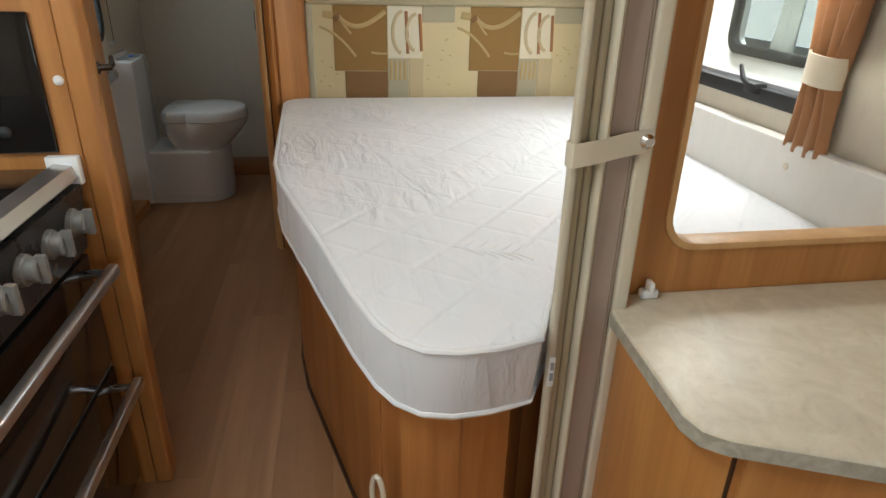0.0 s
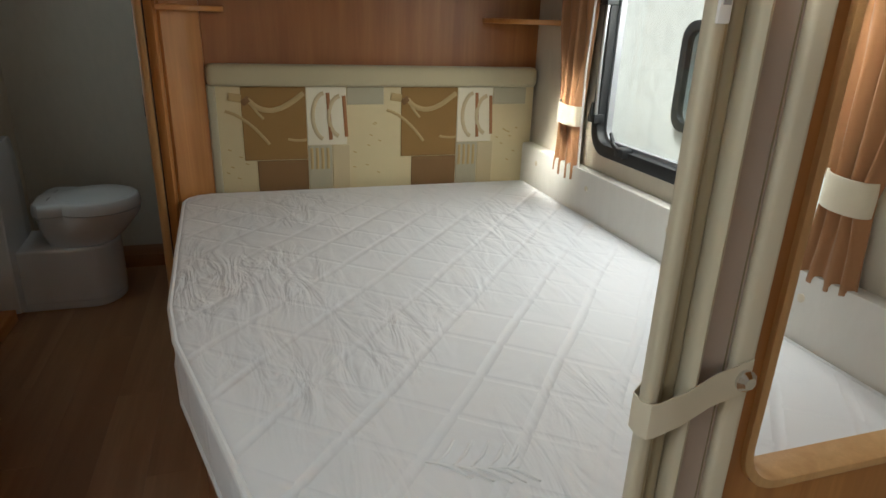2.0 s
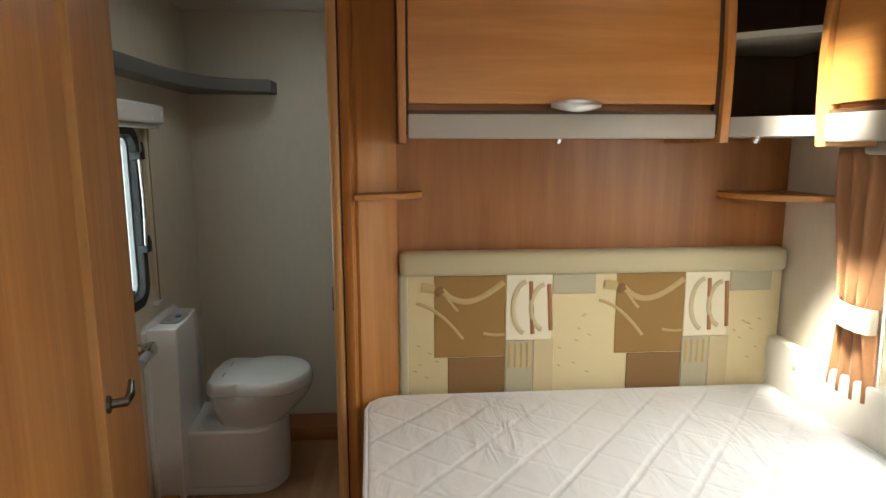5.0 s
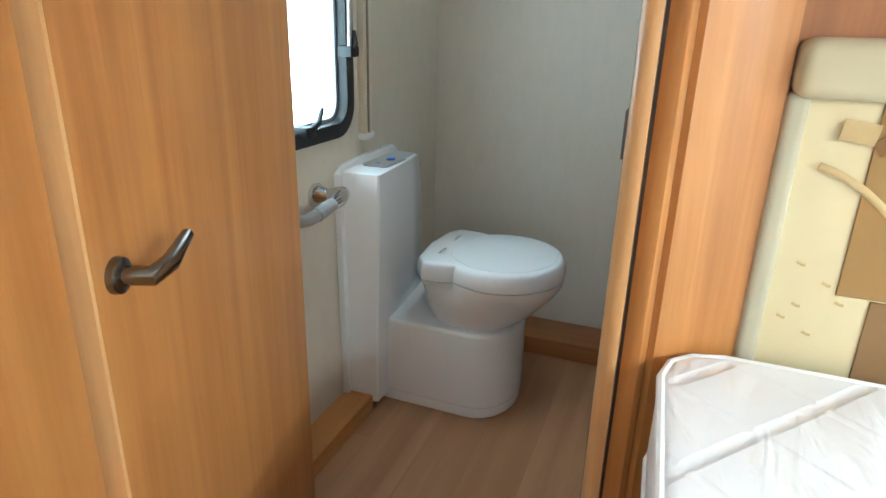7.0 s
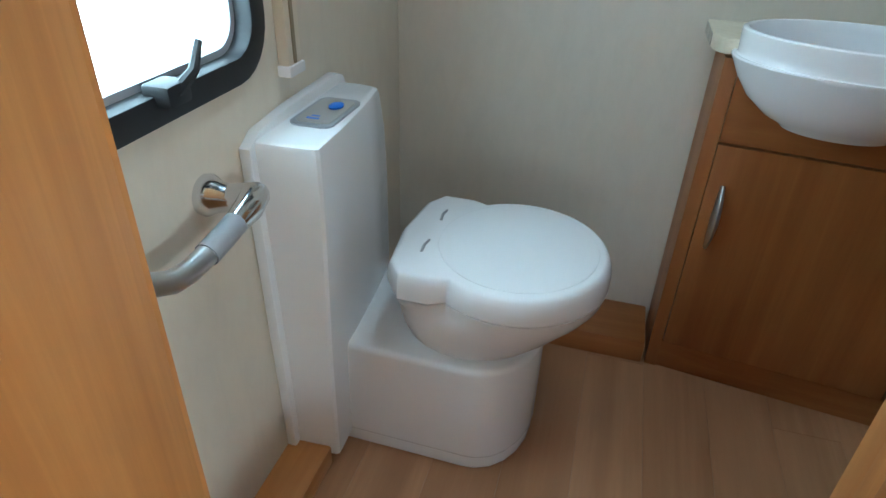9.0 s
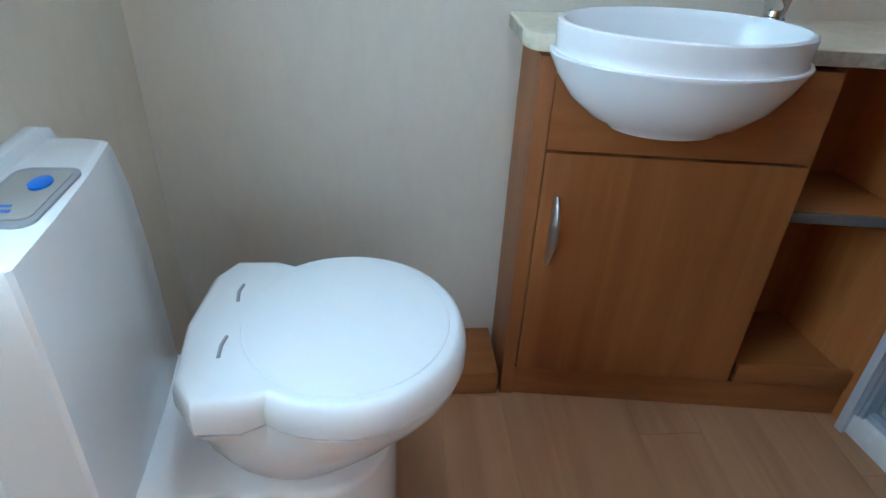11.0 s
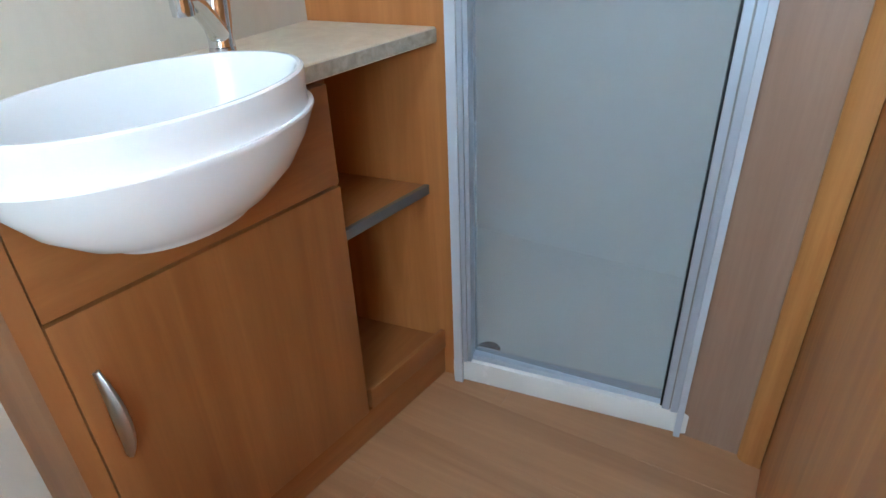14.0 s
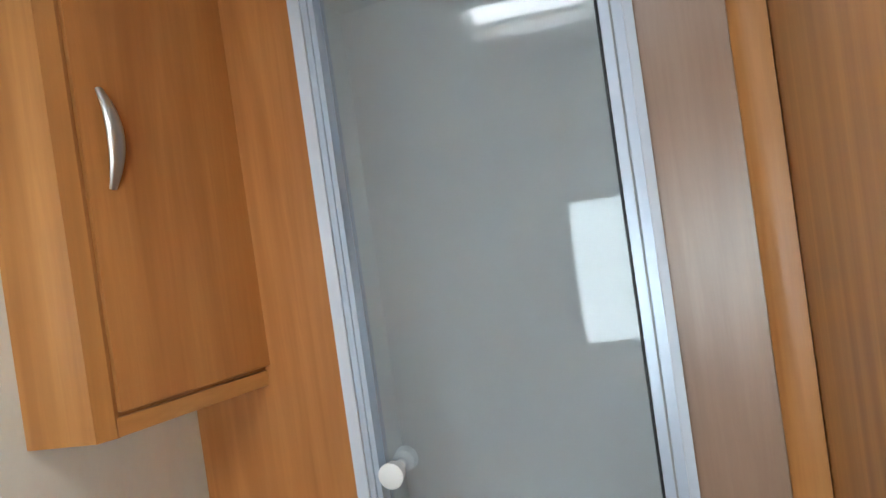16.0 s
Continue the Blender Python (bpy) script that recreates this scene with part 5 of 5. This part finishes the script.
def shower():
    length = (JR - JL).length
    root = thing("shower_enclosure", (0.46, 3.63, 0), "white and silver framed shower enclosure with a tinted glass door", "shower")
    part("sill", along(-0.012, length + 0.012, -0.065, 0.0, 0.0, 0.062, 0.006), WHITE, root, "white raised sill")
    part("jamb", along(-0.006, 0.014, -0.05, 0.012, 0.0, 1.88, 0.003), JAMB, root)
    part("jamb_profile", along(0.0145, 0.024, -0.045, 0.006, 0.0625, 1.88, 0.002), ALU, root)
    part("jamb_profile", along(0.0245, 0.033, -0.045, 0.001, 0.0625, 1.88, 0.002), ALU, root)
    part("jamb", along(length - 0.012, length + 0.001, -0.05, 0.012, 0.0, 1.88, 0.003), JAMB, root)
    part("jamb_profile", along(length - 0.044, length - 0.030, -0.042, 0.002, 0.0625, 1.88, 0.002), ALU, root)
    part("jamb_groove", along(length - 0.0297, length - 0.0268, -0.042, -0.002, 0.0625, 1.88), GREY, root)
    part("jamb_profile", along(length - 0.0265, length - 0.0123, -0.042, 0.006, 0.0625, 1.88, 0.002), ALU, root)
    part("head_rail", along(-0.012, length + 0.012, -0.05, 0.012, 1.881, 1.925, 0.003), WHITE, root)
    part("seal", along(length - 0.0485, length - 0.0443, -0.038, -0.006, 0.0625, 1.88), BLACK, root)
    part("bottom_profile", along(0.0335, length - 0.049, -0.040, -0.010, 0.0625, 0.078, 0.002), ALU, root)
    ends = [JL + WAY * d + SIDE * s for d, s in ((0.0335, -0.034), (length - 0.0488, -0.014), (length - 0.0488, -0.008), (0.0335, -0.028))]
    door = part("glass_door", prism([tuple(p) for p in ends], 0.079, 1.879), SHOWER_GLASS, root, "grey tinted glass door")
    for n, r in ((-0.004, 1), (-0.042, -1)):
        k = JL + WAY * 0.058 + SIDE * (-0.022)
        s = Vector((SIDE.x, SIDE.y, 0)) * r
        c = Vector((k.x, k.y, 0.985))
        part("knob", tube([c + s * 0.004, c + s * 0.018, c + s * 0.022, c + s * 0.040, c + s * 0.045], [0.009, 0.010, 0.019, 0.021, 0.013], 16), WHITE, door, "round white door knob")
    part("tray", prism([(0.462, 3.900), (0.560, 3.385), (0.56, 3.175), (1.07, 3.175), (1.07, Y1), (0.478, Y1)], 0.0, 0.030), ACRYLIC, root, "white shower tray")
    part("drain", lathe([(0.030, 0.0), (0.030, 0.004), (0.022, 0.005)], (0.508, 3.857, 0.030), 20), BLACK, root, "dark drain hole")
    part("lining", box(0.535, 1.066, 3.1725, 3.180, 0.03, HIGH), ACRYLIC, root)
    part("lining", box(1.062, 1.0735, 3.180, 4.178, 0.03, HIGH), ACRYLIC, root)
    part("lining", box(0.478, 1.062, 4.178, 4.188, 0.03, HIGH), ACRYLIC, root)


shower()


def towel_rail():
    root = thing("towel_rail", (-0.19, 3.22, 1.014), "satin chrome half-round towel rail on the wooden wall", "towel rail")
    r = 0.104
    pts = [(-0.19, 3.2215 + 0.66 * r * math.cos(radians(a)), 1.014 + r * math.sin(radians(a))) for a in range(-90, 91, 10)]
    part("rail", tube(pts, 0.0064, 14), SATIN, root)
    for s in (-1, 1):
        part("rose", lathe([(0.022, 0.0), (0.022, 0.006), (0.012, 0.012)], (-0.19, 3.2205, 1.014 + s * r), 18, axis="y"), SATIN, root)


towel_rail()


# ---- outdoors ----
bm = bmesh.new()
bmesh.ops.create_grid(bm, x_segments=24, y_segments=24, size=400, matrix=pose(0, 0, -0.55))
setting("ground", bm, GRASS, "grey gravel caravan pitch reaching the horizon", "ground")


def neighbour():
    root = thing("caravan", (2.8, 3.0, -0.55), "white parked caravan with a dark tinted window", "caravan")
    inner = rounded(2.285, 2.945, 0.870, 1.250, 0.06)
    bm = ring_plate(squared(-2.5, 8.0, -0.15, 2.05, inner), inner, 1.70, 1.74, "x")
    box(1.70, 3.8, 7.96, 8.0, -0.15, 2.05, bm=bm)
    box(1.70, 3.8, -2.5, -2.46, -0.15, 2.05, bm=bm)
    far = rounded(2.2, 6.4, 0.62, 1.45, 0.10)
    ring_plate(squared(-2.46, 7.96, -0.15, 2.05, far), far, 3.76, 3.8, "x", bm=bm)
    part("wall", bm, GELCOAT, root)
    part("roof", box(1.66, 3.84, -2.54, 8.04, 2.05, 2.16, 0.05, 4), GELCOAT, root)
    part("floor", box(1.74, 3.76, -2.46, 7.96, -0.12, -0.06), GREY, root)
    part("skirt_strip", box(1.685, 1.70, -2.4, 7.9, 0.30, 0.335, 0.004), SILVER_STRIP, root)
    part("seat_back", box(3.30, 3.46, 2.6, 6.2, -0.058, 0.50, 0.04, 4), HB_HALF, root, "beige seat back")
    w = part("window", ring_plate(rounded(2.260, 2.970, 0.845, 1.275, 0.075), rounded(2.300, 2.930, 0.885, 1.235, 0.045), 1.675, 1.706, "x", bevel=0.006), BLACK, root, "dark tinted window")
    g = part("pane", prism(rounded(2.29, 2.94, 0.875, 1.245, 0.05), 1.684, 1.688, axis="x"), NEIGHBOUR_GLASS, w)
    g.visible_shadow = False
    for y0, y1 in ((2.705, 2.84), (2.29, 2.35)):
        bm = bmesh.new()
        cols = 24
        rows_ = [[bm.verts.new((1.80 + 0.012 * math.sin(i * 1.5), y0 + (y1 - y0) * i / cols * (1 - 0.3 * (j == 1)), z)) for i in range(cols + 1)] for j, z in enumerate((1.30, 1.04, 0.80))]
        for a, b in zip(rows_, rows_[1:]):
            for i in range(cols):
                bm.faces.new((a[i], a[i + 1], b[i + 1], b[i]))
        ob = part("curtain", bm, NET, root, "pale curtain")
        thick = ob.modifiers.new("cloth", "SOLIDIFY")
        thick.thickness = 0.004
    for y in (0.6, 4.9):
        wh = part("wheel", lathe([(0.30, -0.09), (0.32, -0.06), (0.32, 0.06), (0.30, 0.09)], (1.90, y, -0.23), 28, axis="x"), BLACK, root)
        part("rim", lathe([(0.19, -0.095), (0.18, -0.10), (0.05, -0.105)], (1.90, y, -0.23), 20, axis="x"), SATIN, wh)


neighbour()


# ---- floor planks ----
def planks():
    floor_ob = bpy.data.objects["floor"]
    width, long_ = 0.145, 1.22
    shared = {}
    rnd = random.Random(3)
    col = 0
    x = XL
    while x < XR - 0.01:
        x1 = min(x + width, XR)
        y = -1.5 - (0.45 * col) % long_
        while y < Y1:
            a, b = max(y, -1.5), min(y + long_, Y1)
            if b - a > 0.02:
                key = (round(x1 - x, 4), round(b - a, 4))
                if key not in shared:
                    bm = box(0.0002, x1 - x - 0.0002, 0.0003, b - a - 0.0003, -0.0058, 0.0, 0.0003, 1)
                    me = bpy.data.meshes.new("plank")
                    bm.to_mesh(me)
                    bm.free()
                    me.materials.append(FLOOR)
                    shared[key] = me
                ob = new("plank", shared[key])
                ob.matrix_basis = pose(x, a, 0)
                ob.parent = floor_ob
            y += long_
        x += width
        col += 1


planks()
